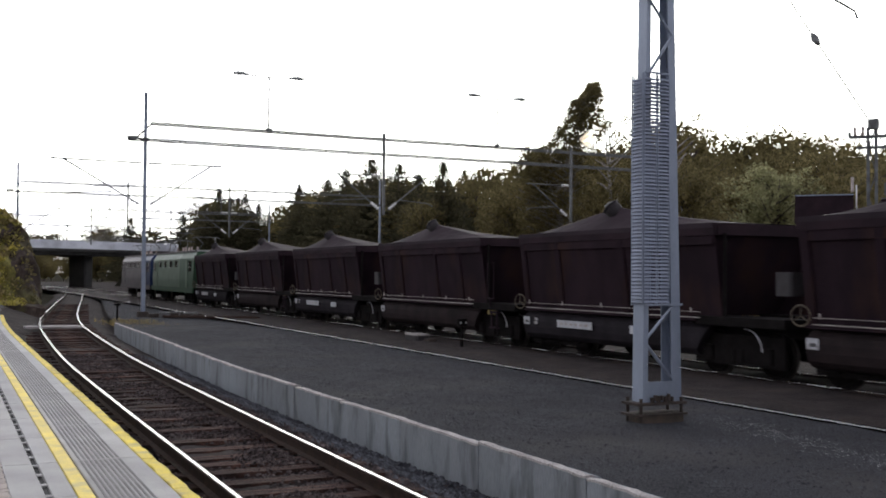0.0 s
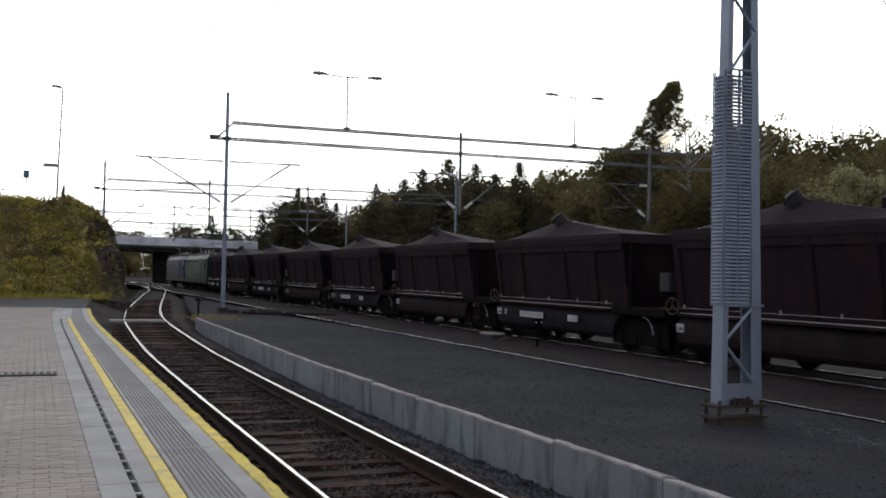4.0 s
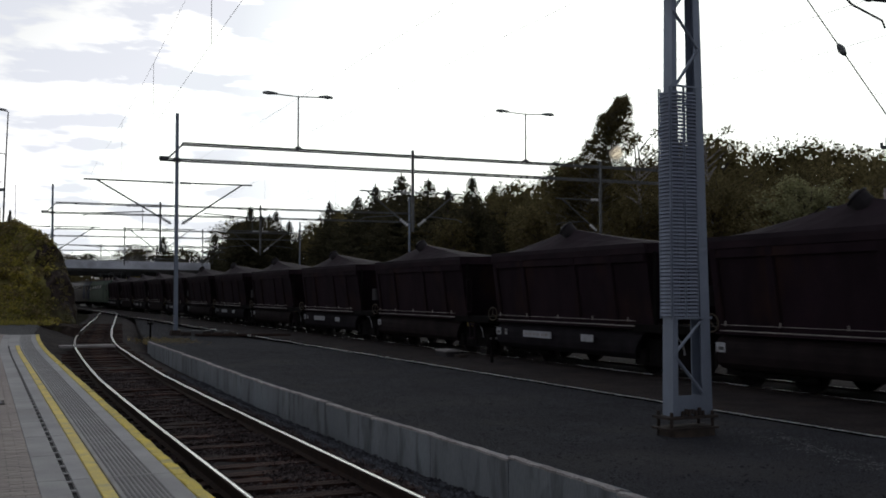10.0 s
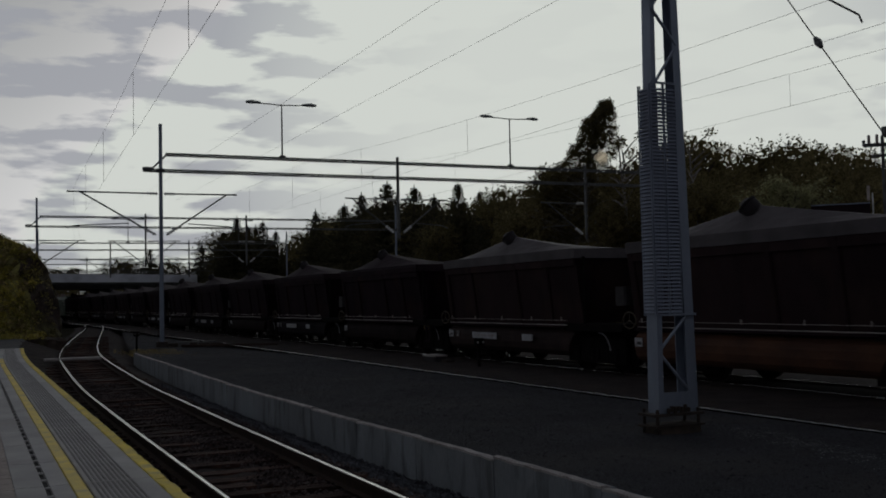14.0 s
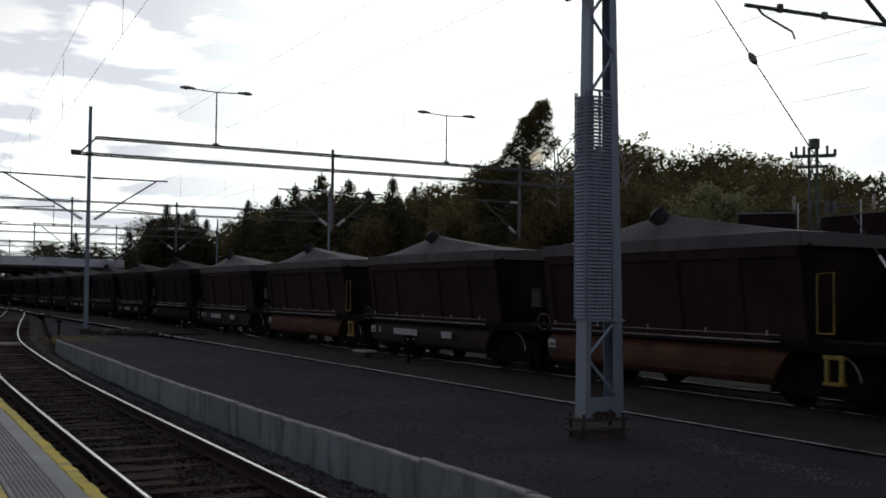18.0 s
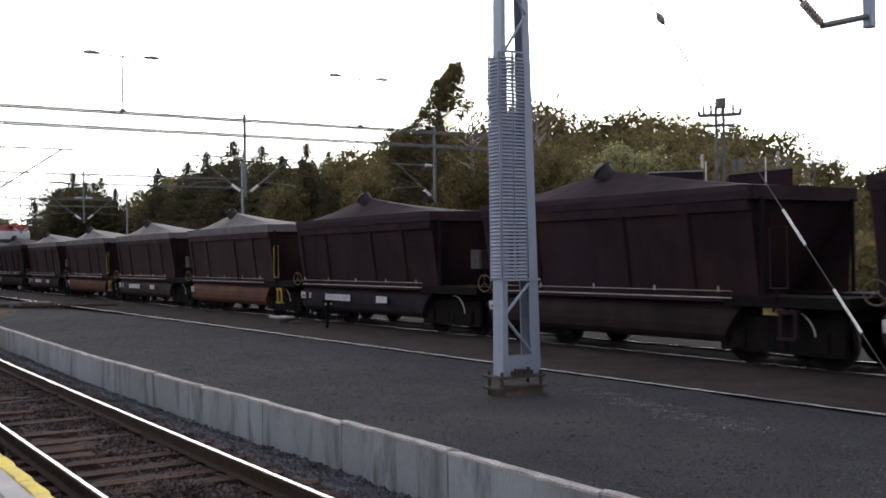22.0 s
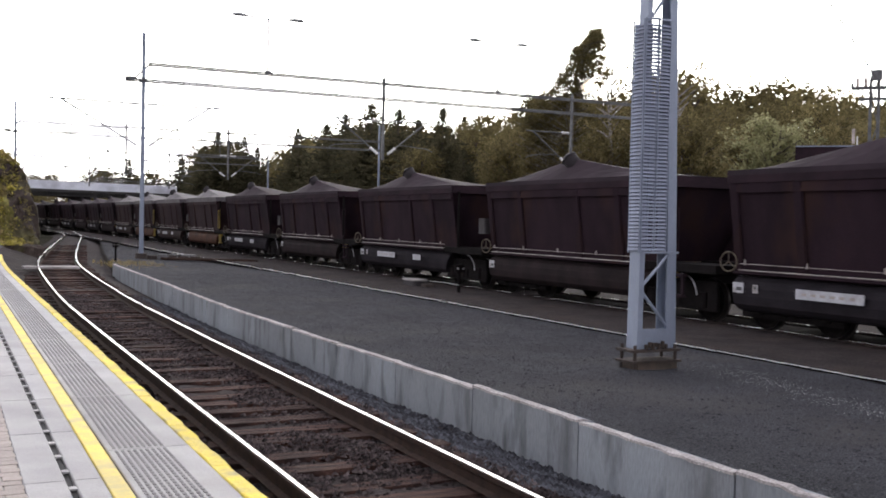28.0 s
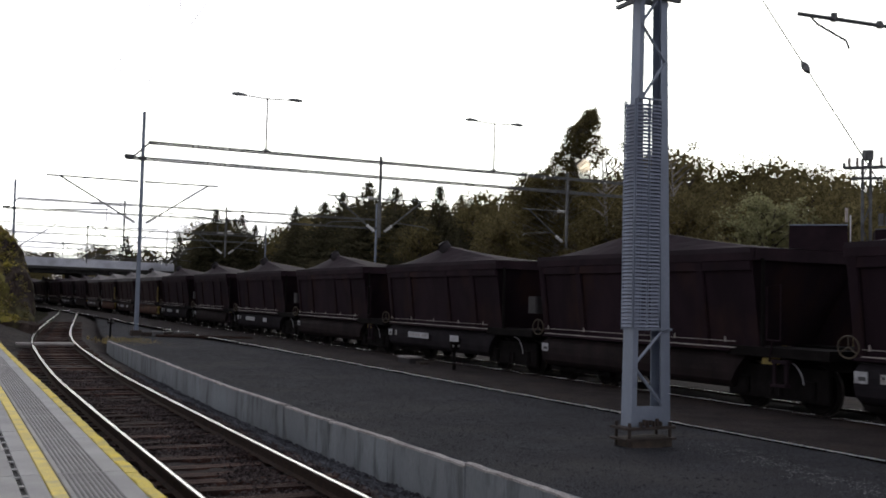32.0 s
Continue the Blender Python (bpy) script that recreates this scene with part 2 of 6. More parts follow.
MAT = dict(
    gravel=material("gravel", (0.041, 0.042, 0.049), (0.028, 0.029, 0.034), 0.9, 0.95, bump=1.0, bump_scale=55, grain=0.95, stain=((0.056, 0.054, 0.056), 0.45), spec=0.12),
    dust=material("pale_dust", (0.26, 0.26, 0.26), (0.16, 0.16, 0.165), 3, 0.95, island=0.4, spec=0.2),
    pebble=material("gravel_pebble", (0.054, 0.055, 0.063), (0.036, 0.037, 0.042), 3, 0.95, island=0.5, spec=0.15),
    ballast=material("ballast", (0.036, 0.028, 0.028), (0.019, 0.015, 0.015), 1.5, 0.95, bump=1.0, bump_scale=22, grain=0.7, stain=((0.042, 0.030, 0.026), 0.8), spec=0.2),
    earth=material("earth", (0.05, 0.046, 0.036), (0.03, 0.03, 0.022), 0.2, 1.0, bump=0.6, bump_scale=8, spec=0.0),
    stone=material("ballast_stone", (0.082, 0.086, 0.101), (0.028, 0.028, 0.034), 3, 0.9, island=0.6, spec=0.2),
    track_stone=material("track_stone", (0.070, 0.056, 0.056), (0.024, 0.017, 0.017), 3, 0.95, island=0.8, spec=0.15),
    joint_dark=material("joint_dirt", (0.07, 0.065, 0.06), (0.045, 0.042, 0.04), 4, 0.95, spec=0.1),
    sleeper=material("sleeper_wood", (0.068, 0.036, 0.029), (0.024, 0.014, 0.013), 3, 0.9, bump=0.8, bump_scale=30, stretch=(1, 6, 1), per_piece=0.4, spec=0.2),
    rail_side=material("rail_rust", (0.046, 0.027, 0.021), (0.026, 0.017, 0.014), 8, 0.9, metal=0.1, spec=0.2),
    rail_top=material("rail_polished", (0.75, 0.74, 0.73), (0.6, 0.6, 0.6), 3, 0.22, metal=1.0, grain=0.05),
    concrete=material("concrete", (0.268, 0.292, 0.318), (0.190, 0.200, 0.216), 0.8, 0.9, bump=0.4, bump_scale=40, grain=0.10, stretch=(1.0, 1.1, 0.3), stain=((0.10, 0.105, 0.112), 3.2), per_piece=0.05, spec=0.25),
    wall_cap=material("wall_cap", (0.42, 0.395, 0.39), (0.26, 0.24, 0.235), 3, 0.9, bump=0.5, bump_scale=40, grain=0.3, spec=0.3),
    slab=material("platform_slab", (0.36, 0.355, 0.35), (0.285, 0.28, 0.28), 2, 0.6, bump=0.2, bump_scale=80, grain=0.1, per_piece=0.10, stain=((0.27, 0.26, 0.25), 1.2), spec=0.3),
    # darker than the slabs: the shading of the ribs is in this colour
    slab_rib_shade=material("tactile_ribs", (0.235, 0.23, 0.23), (0.18, 0.176, 0.176), 2, 0.7, grain=0.15, spec=0.3),
    brick=material("paving_brick", (0.335, 0.285, 0.255), (0.27, 0.228, 0.203), 1.2, 0.6, bump=0.3, bump_scale=70, grain=0.12, per_piece=0.09, spec=0.3),
    brick_joined=material("paving_brick_far", (0.335, 0.285, 0.255), (0.27, 0.228, 0.203), 1.2, 0.6, bump=0.3, bump_scale=70, grain=0.12, island=0.09, spec=0.3),
    joint=material("joint_sand", (0.25, 0.23, 0.215), (0.19, 0.175, 0.165), 4, 0.95, spec=0.2),
    groove=material("drain_slot", (0.02, 0.02, 0.02), (0.012, 0.012, 0.012), 4, 0.8),
    yellow=material("yellow_paint", (0.76, 0.58, 0.035), (0.62, 0.47, 0.05), 5, 0.55, grain=0.12, stain=((0.40, 0.33, 0.11), 3.0), per_piece=0.06),
    yellow_worn=material("yellow_worn", (0.78, 0.61, 0.06), (0.62, 0.49, 0.10), 5, 0.7, bump=0.4, grain=0.18, stain=((0.34, 0.29, 0.17), 4.0), per_piece=0.08),
    asphalt=material("asphalt", (0.06, 0.06, 0.063), (0.042, 0.042, 0.045), 1.0, 0.9, bump=0.5, bump_scale=80),
    galv=material("galvanised_steel", (0.27, 0.31, 0.39), (0.20, 0.23, 0.295), 2.5, 0.5, metal=0.3, grain=0.06, stretch=(1, 1, 0.3)),
    galv_dark=material("weathered_steel", (0.16, 0.165, 0.17), (0.10, 0.10, 0.105), 3, 0.55, metal=0.5, grain=0.1),
    slat=material("screen_steel", (0.22, 0.25, 0.33), (0.15, 0.17, 0.23), 3, 0.5, metal=0.3, grain=0.08, per_piece=0.06),
    rusty=material("rusty_base", (0.055, 0.040, 0.034), (0.03, 0.023, 0.02), 9, 0.85, bump=0.4),
    wood_base=material("base_timber", (0.09, 0.065, 0.05), (0.05, 0.04, 0.032), 6, 0.85, bump=0.5),
    # dark red-brown sides; the purple cast of lens flare is mixed into the colour
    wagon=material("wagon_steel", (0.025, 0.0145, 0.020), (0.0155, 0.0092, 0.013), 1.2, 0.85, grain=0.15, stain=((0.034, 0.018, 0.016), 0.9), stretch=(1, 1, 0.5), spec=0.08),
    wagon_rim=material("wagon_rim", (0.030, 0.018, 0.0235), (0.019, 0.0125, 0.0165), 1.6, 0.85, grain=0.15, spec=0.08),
    wagon_flap=material("wagon_flap_rust", (0.115, 0.050, 0.028), (0.058, 0.028, 0.020), 1.5, 0.75, grain=0.2, stretch=(1, 0.6, 1), spec=0.25),
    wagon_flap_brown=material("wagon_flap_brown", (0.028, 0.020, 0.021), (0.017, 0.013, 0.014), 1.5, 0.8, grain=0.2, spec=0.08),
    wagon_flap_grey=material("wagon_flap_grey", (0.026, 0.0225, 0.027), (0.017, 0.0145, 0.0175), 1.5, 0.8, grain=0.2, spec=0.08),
    cover=material("wagon_cover", (0.036, 0.025, 0.032), (0.025, 0.018, 0.023), 1.2, 0.8, grain=0.12, spec=0.12),
    wagon_pale=material("wagon_steel_faded", (0.036, 0.021, 0.024), (0.023, 0.0135, 0.016), 1.2, 0.8, grain=0.18, stain=((0.050, 0.030, 0.026), 0.9), stretch=(1, 1, 0.5), spec=0.1),
    wagon_flap_faded=material("wagon_flap_faded", (0.050, 0.033, 0.032), (0.030, 0.021, 0.021), 1.5, 0.75, grain=0.2, spec=0.15),
    cover_pale=material("wagon_cover_faded", (0.105, 0.094, 0.103), (0.068, 0.06, 0.067), 1.2, 0.65, grain=0.15, stain=((0.045, 0.038, 0.042), 0.7), spec=0.25),
    tread=material("wheel_tread", (0.16, 0.15, 0.145), (0.10, 0.09, 0.085), 3, 0.45, metal=1.0, grain=0.05),
    hood=material("cover_hood", (0.022, 0.018, 0.021), (0.015, 0.013, 0.015), 3, 0.7, spec=0.2),
    hood_tip=material("hood_tip", (0.20, 0.19, 0.19), (0.12, 0.115, 0.115), 3, 0.5),
    # running gear: the shade beneath the wagons is put into these near-black colours
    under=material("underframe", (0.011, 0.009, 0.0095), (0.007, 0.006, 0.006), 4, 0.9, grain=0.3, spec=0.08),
    wheel=material("wheel_steel_shaded", (0.009, 0.0075, 0.0075), (0.006, 0.005, 0.005), 4, 0.85, grain=0.2, spec=0.04),
    pipe=material("side_pipe", (0.40, 0.36, 0.34), (0.25, 0.22, 0.21), 3, 0.45, metal=0.4),
    plate=material("white_plate", (0.48, 0.49, 0.53), (0.34, 0.34, 0.37), 4, 0.6, grain=0.1, stain=((0.22, 0.2, 0.19), 3)),
    ink=material("dark_print", (0.05, 0.05, 0.055), (0.03, 0.03, 0.03), 4, 0.6),
    yellow_steel=material("yellow_steel", (0.30, 0.21, 0.03), (0.18, 0.13, 0.03), 4, 0.6),
    wheel_rim=material("handwheel_paint", (0.09, 0.068, 0.042), (0.055, 0.042, 0.03), 4, 0.6),
    grey_box=material("grey_box", (0.05, 0.046, 0.05), (0.035, 0.032, 0.034), 3, 0.7, spec=0.2),
    loco_green=material("loco_green", (0.030, 0.075, 0.042), (0.021, 0.054, 0.030), 1.5, 0.5, grain=0.08, spec=0.3),
    loco_light=material("loco_light_green", (0.102, 0.150, 0.111), (0.078, 0.114, 0.084), 1.5, 0.5, grain=0.08, spec=0.3),
    loco_blue=material("loco_blue", (0.018, 0.036, 0.102), (0.012, 0.024, 0.072), 1.5, 0.5, grain=0.08, spec=0.3),
    loco_grey=material("loco_grey", (0.132, 0.117, 0.126), (0.096, 0.087, 0.093), 1.5, 0.5, grain=0.08, spec=0.3),
    loco_roof=material("loco_roof", (0.30, 0.30, 0.30), (0.2, 0.2, 0.2), 2, 0.5),
    glass=material("dark_glass", (0.012, 0.013, 0.015), (0.009, 0.009, 0.012), 2, 0.25, grain=0, spec=0.15),
    insulator=material("insulator", (0.42, 0.36, 0.34), (0.3, 0.24, 0.22), 4, 0.25),
    insulator_white=material("insulator_white", (0.75, 0.75, 0.74), (0.6, 0.6, 0.6), 4, 0.25),
    wire=material("wire", (0.06, 0.055, 0.05), (0.04, 0.04, 0.04), 4, 0.5, metal=0.6),
    lamp=material("lamp_housing", (0.30, 0.31, 0.32), (0.22, 0.23, 0.235), 3, 0.4),
    white_tube=material("white_tube", (0.72, 0.72, 0.72), (0.6, 0.6, 0.6), 4, 0.4),
    # the sky-lit parapet face is put into a very pale concrete
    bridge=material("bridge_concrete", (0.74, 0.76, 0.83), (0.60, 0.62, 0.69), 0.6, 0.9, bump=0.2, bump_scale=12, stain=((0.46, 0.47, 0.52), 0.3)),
    # deck, girders and piers: the shade under the bridge is painted in
    bridge_dark=material("bridge_underside_shaded", (0.05, 0.048, 0.046), (0.03, 0.03, 0.03), 0.8, 0.8),
    bark=material("bark", (0.10, 0.08, 0.065), (0.05, 0.04, 0.035), 8, 0.9, bump=0.6, stretch=(1, 1, 0.3)),
    bark_birch=material("bark_birch", (0.34, 0.32, 0.29), (0.12, 0.1, 0.09), 5, 0.85, stretch=(1, 1, 2)),
    leaf=material("leaf", (0.215, 0.175, 0.082), (0.13, 0.112, 0.053), 0.35, 0.8, island=0.4, grain=0.1, transmit=0.55, spec=0.15),
    leaf_light=material("leaf_light", (0.255, 0.212, 0.10), (0.165, 0.14, 0.067), 0.35, 0.8, island=0.4, grain=0.1, transmit=0.55, spec=0.15),
    leaf_pale=material("leaf_pale", (0.36, 0.35, 0.19), (0.25, 0.245, 0.13), 0.5, 0.8, island=0.35, grain=0.1, transmit=0.5, spec=0.15),
    needle=material("needle", (0.105, 0.094, 0.055), (0.065, 0.062, 0.036), 0.7, 0.85, island=0.35, grain=0.1, transmit=0.35, spec=0.2),
    grass=material("grass", (0.50, 0.42, 0.10), (0.28, 0.255, 0.065), 0.5, 0.85, island=0.4, grain=0.1, transmit=0.5, spec=0.2),
    dry_grass=material("dry_grass", (0.40, 0.32, 0.15), (0.23, 0.18, 0.085), 1.5, 0.9, island=0.35, grain=0.1, transmit=0.3, spec=0.2),
    bank=material("bank_turf", (0.21, 0.19, 0.06), (0.12, 0.11, 0.04), 0.35, 0.95, bump=0.8, bump_scale=5, grain=0.4, stain=((0.06, 0.045, 0.03), 0.35), spec=0.2),
    rock=material("rock", (0.058, 0.043, 0.036), (0.026, 0.019, 0.017), 0.9, 0.95, bump=1.0, bump_scale=4, grain=0.45, stain=((0.10, 0.095, 0.04), 0.7), spec=0.2),
    car_paint=material("car_paint", (0.09, 0.09, 0.10), (0.07, 0.07, 0.08), 2, 0.3),
    sign=material("sign_panel", (0.30, 0.31, 0.32), (0.22, 0.23, 0.24), 2, 0.5),
    sign_blue=material("sign_blue", (0.10, 0.22, 0.32), (0.07, 0.15, 0.24), 2, 0.5),
    red=material("red_panel", (0.45, 0.05, 0.04), (0.3, 0.04, 0.03), 2, 0.6),
)


# ---- mesh helpers ----
class Shape:
    """Collects vertices and faces for one mesh."""

    def __init__(self):
        self.v, self.f = [], []

    def add(self, verts, faces):
        n = len(self.v)
        self.v += [tuple(p) for p in verts]
        self.f += [tuple(i + n for i in q) for q in faces]
        return self

    def box(self, c, s, turn=None, bevel=0.0, taper=1.0):
        """A box of size s round c; bevel cuts its upright edges; taper narrows the top."""
        x, y, z = (d / 2 for d in s)
        if bevel:
            ring = [(x - bevel, -y), (x, -y + bevel), (x, y - bevel), (x - bevel, y), (-x + bevel, y), (-x, y - bevel), (-x, -y + bevel), (-x + bevel, -y)]
        else:
            ring = [(x, -y), (x, y), (-x, y), (-x, -y)]
        n = len(ring)
        pts = [Vector((a, b, -z)) for a, b in ring] + [Vector((a * taper, b * taper, z)) for a, b in ring]
        if turn is not None:
            pts = [turn @ p for p in pts]
        pts = [p + Vector(c) for p in pts]
        faces = [tuple(range(n - 1, -1, -1)), tuple(range(n, 2 * n))] + [(i, (i + 1) % n, n + (i + 1) % n, n + i) for i in range(n)]
        return self.add(pts, faces)

    def tube(self, pts, r, n=8, r2=None, caps=True):
        """A round bar along points, from radius r to r2."""
        pts = [Vector(p) for p in pts]
        r2 = r if r2 is None else r2
        rings = []
        for i, p in enumerate(pts):
            d = (pts[min(i + 1, len(pts) - 1)] - pts[max(i - 1, 0)]).normalized()
            a = d.cross(Vector((0, 0, 1)) if abs(d.z) < 0.95 else Vector((1, 0, 0))).normalized()
            b = d.cross(a)
            rr = r + (r2 - r) * i / max(1, len(pts) - 1)
            rings.append([p + rr * (math.cos(2 * math.pi * k / n) * a + math.sin(2 * math.pi * k / n) * b) for k in range(n)])
        faces = []
        for i in range(len(rings) - 1):
            for k in range(n):
                faces.append((i * n + k, i * n + (k + 1) % n, (i + 1) * n + (k + 1) % n, (i + 1) * n + k))
        if caps:
            faces += [tuple(range(n - 1, -1, -1)), tuple((len(rings) - 1) * n + k for k in range(n))]
        return self.add([p for q in rings for p in q], faces)

    def sweep(self, profile, path, closed=True):
        """A profile of (across, up) swept along path points in the plane; across points to the right of the way."""
        n, rows = len(profile), []
        for i, p in enumerate(path):
            a, b = Vector(path[max(i - 1, 0)]), Vector(path[min(i + 1, len(path) - 1)])
            d = (b - a).to_2d().normalized()
            r = Vector((d.y, -d.x))
            rows.append([(p[0] + r.x * u, p[1] + r.y * u, p[2] + h) for u, h in profile])
        faces = []
        for i in range(len(rows) - 1):
            for k in range(n if closed else n - 1):
                faces.append((i * n + k, i * n + (k + 1) % n, (i + 1) * n + (k + 1) % n, (i + 1) * n + k))
        if closed:
            faces += [tuple(range(n)), tuple((len(rows) - 1) * n + k for k in range(n - 1, -1, -1))]
        return self.add([p for q in rows for p in q], faces)

    def extrude(self, ring, y0, y1):
        """A ring of (x, z) stretched from y0 to y1."""
        n = len(ring)
        pts = [(x, y0, z) for x, z in ring] + [(x, y1, z) for x, z in ring]
        return self.add(pts, [tuple(range(n)), tuple(range(2 * n - 1, n - 1, -1))] + [(i, n + i, n + (i + 1) % n, (i + 1) % n) for i in range(n)])

    def ring(self, c, r, thick, axis, n=20, m=6):
        """A torus round c."""
        ax = Vector(axis).normalized()
        a = ax.cross(Vector((0, 0, 1)) if abs(ax.z) < 0.9 else Vector((1, 0, 0))).normalized()
        b = ax.cross(a)
        pts, faces = [], []
        for i in range(n):
            d = math.cos(2 * math.pi * i / n) * a + math.sin(2 * math.pi * i / n) * b
            for k in range(m):
                t = 2 * math.pi * k / m
                pts.append(Vector(c) + d * (r + thick * math.cos(t)) + ax * thick * math.sin(t))
                faces.append((i * m + k, i * m + (k + 1) % m, ((i + 1) % n) * m + (k + 1) % m, ((i + 1) % n) * m + k))
        return self.add(pts, faces)

    def ribbed(self, p0, p1, r, n, m=10, core=0.45):
        """A turned insulator of n discs on one core, from p0 to p1."""
        p0, p1 = Vector(p0), Vector(p1)
        d = (p1 - p0).normalized()
        a = d.cross(Vector((0, 0, 1)) if abs(d.z) < 0.95 else Vector((1, 0, 0))).normalized()
        b = d.cross(a)
        prof = []
        for k in range(n):
            prof += [(k / n, core), ((k + 0.25) / n, core), ((k + 0.35) / n, 1.0), ((k + 0.6) / n, 0.95), ((k + 0.75) / n, core)]
        prof.append((1.0, core))
        pts = [p0.lerp(p1, u) + r * w * (math.cos(2 * math.pi * i / m) * a + math.sin(2 * math.pi * i / m) * b) for u, w in prof for i in range(m)]
        faces = [(j * m + i, j * m + (i + 1) % m, (j + 1) * m + (i + 1) % m, (j + 1) * m + i) for j in range(len(prof) - 1) for i in range(m)]
        faces += [tuple(range(m - 1, -1, -1)), tuple((len(prof) - 1) * m + i for i in range(m))]
        return self.add(pts, faces)

    def mesh(self, name, mat, smooth=False):
        me = bpy.data.meshes.new(name)
        me.from_pydata(self.v, [], self.f)
        me.update()
        for one in (mat if isinstance(mat, (list, tuple)) else [mat]):
            me.materials.append(one)
        if smooth:
            me.shade_smooth()
        return me


def part(name, shape, mat, parent, label="", smooth=False):
    """One mesh object under a thing or under a part."""
    me = shape.mesh(name, mat, smooth) if isinstance(shape, Shape) else shape
    ob = new(name, me)
    ob.parent = parent
    return tagged(ob, label)


def thing(name, label, category, group="", kind="", at=None):
    """An empty at the base of a thing, which carries its parts."""
    ob = new(name)
    if at is not None:
        ob.matrix_basis = at
    return tagged(ob, label, category, group, kind)


def solid(name, shape, mat, label, category, group="", kind="", smooth=False, at=None):
    ob = new(name, shape.mesh(name, mat, smooth))
    if at is not None:
        ob.matrix_basis = at
    return tagged(ob, label, category, group, kind)


def curve_through(knots):
    """A smooth function through knots of (along, across)."""
    ys, xs = [k[0] for k in knots], [k[1] for k in knots]
    slope = [0.0] + [(xs[i + 1] - xs[i - 1]) / (ys[i + 1] - ys[i - 1]) for i in range(1, len(xs) - 1)] + [(xs[-1] - xs[-2]) / (ys[-1] - ys[-2])]

    def f(y):
        if y <= ys[0]:
            return xs[0]
        if y >= ys[-1]:
            return xs[-1] + slope[-1] * (y - ys[-1])
        i = max(k for k in range(len(ys) - 1) if ys[k] <= y)
        h = ys[i + 1] - ys[i]
        t = (y - ys[i]) / h
        return ((2 * t ** 3 - 3 * t * t + 1) * xs[i] + (t ** 3 - 2 * t * t + t) * h * slope[i]
                + (3 * t * t - 2 * t ** 3) * xs[i + 1] + (t ** 3 - t * t) * h * slope[i + 1])
    return f


# ---- plan: rail tops at z 0, platform 0.5 ----
def bend(y):
    """The main tracks turn left past the bridge."""
    return -max(0.0, y - 112) ** 2 / (2 * 420)


TRAIN_X, MAIN_X, PLATFORM_Z = 15.4, 11.95, 0.5
siding = curve_through([(-14, 3.145), (12, 3.145), (20, 3.175), (26, 3.265), (38.5, 3.79), (44, 4.17), (52.6, 5.03), (70, 7.1), (90, 9.55), (104, 11.1), (118, 11.85), (130, 11.6)])


def line_train(y):
    return TRAIN_X + bend(y)


def line_main(y):
    return MAIN_X + bend(y)


def steps(a, b, d):
    n = max(1, round((b - a) / d))
    return [a + (b - a) * i / n for i in range(n + 1)]


# ground
solid("ground", Shape().add([(-3000, -3000, -0.6), (3000, -3000, -0.6), (3000, 3000, -0.6), (-3000, 3000, -0.6)], [(0, 1, 2, 3)]), MAT["earth"],
      "dark earth and scrub ground around the railway yard", "ground", kind="structure")


def sheet(name, x0, x1, y0, y1, nx, ny, height, mat, label, category, kind="structure"):
    s = Shape()
    for j in range(ny + 1):
        y = y0 + (y1 - y0) * j / ny
        a, b = (x0(y) if callable(x0) else x0), (x1(y) if callable(x1) else x1)
        for i in range(nx + 1):
            x = a + (b - a) * i / nx
            s.v.append((x, y, height(x, y)))
    w = nx + 1
    s.f = [(j * w + i, j * w + i + 1, (j + 1) * w + i + 1, (j + 1) * w + i) for j in range(ny) for i in range(nx)]
    return solid(name, s, mat, label, category, kind=kind, smooth=True)


def rough(x, y, a, f=1.0):
    return a * noise.noise((x * f, y * f, 3.1)) + 0.4 * a * noise.noise((x * f * 4, y * f * 4, 7.7))


WALL = curve_through([(-14, 5.60), (8.4, 5.57), (13.4, 5.51), (16, 5.45), (21.4, 5.42), (27.6, 5.56), (34, 5.70), (41, 5.88), (60, 7.0)])


def wall_x(y):
    return WALL(y)


def bed_z(x, y):
    return -0.20 - (0.012 if abs(x - siding(y)) < 1.15 else 0.0) + rough(x, y, 0.035, 3) - (0.30 if x > siding(y) else 0.20) * min(1, max(0, abs(x - siding(y)) - 1.25) / 0.9)


sheet("track_bed", lambda y: siding(y) - 1.75, lambda y: wall_x(y) + 0.05 if y < 40.3 else siding(y) + 3.2, -14, 112, 40, 500,
      bed_z, MAT["ballast"],
      "dark stained ballast bed of the platform track", "ballast")
sheet("gravel_yard", lambda y: wall_x(y) + 0.14 if y < 40.3 else siding(y) + 2.2, lambda y: line_main(y) - 0.80, -14, 100, 30, 300,
      lambda x, y: 0.02 - 0.05 * max(0, min(1, (x - 9.5) / 1.6)) + rough(x, y, 0.02, 1.5) - 0.12 * min(1, max(0, y - 36) / 12), MAT["gravel"],
      "grey gravel surface between the platform track and the main line", "gravel")
sheet("main_bed", lambda y: line_main(y) - 0.81, lambda y: line_main(y) + 40, -20, 240, 60, 260,
      lambda x, y: -0.045 + rough(x, y, 0.025, 2), MAT["ballast"], "dark ballast bed under the main tracks", "ballast")

def verge_z(x, y):
    a, b = 1.25 + max(0.0, y - 26) ** 2 * 0.0017, siding(y) - 0.6
    top = -0.15 + 0.59 * min(1.0, max(0.0, (y - 38.5) / 5.0))
    return top - (top + 0.22) * min(1.0, max(0.0, (x - a) / (b - a))) ** 0.9 + rough(x, y, 0.05, 2)


sheet("track_verge", lambda y: 1.25 + max(0.0, y - 26) ** 2 * 0.0017, lambda y: siding(y) - 0.6, 35, 60, 16, 80, verge_z,
      MAT["ballast"], "dark soil slope between the platform end and the track", "ground")

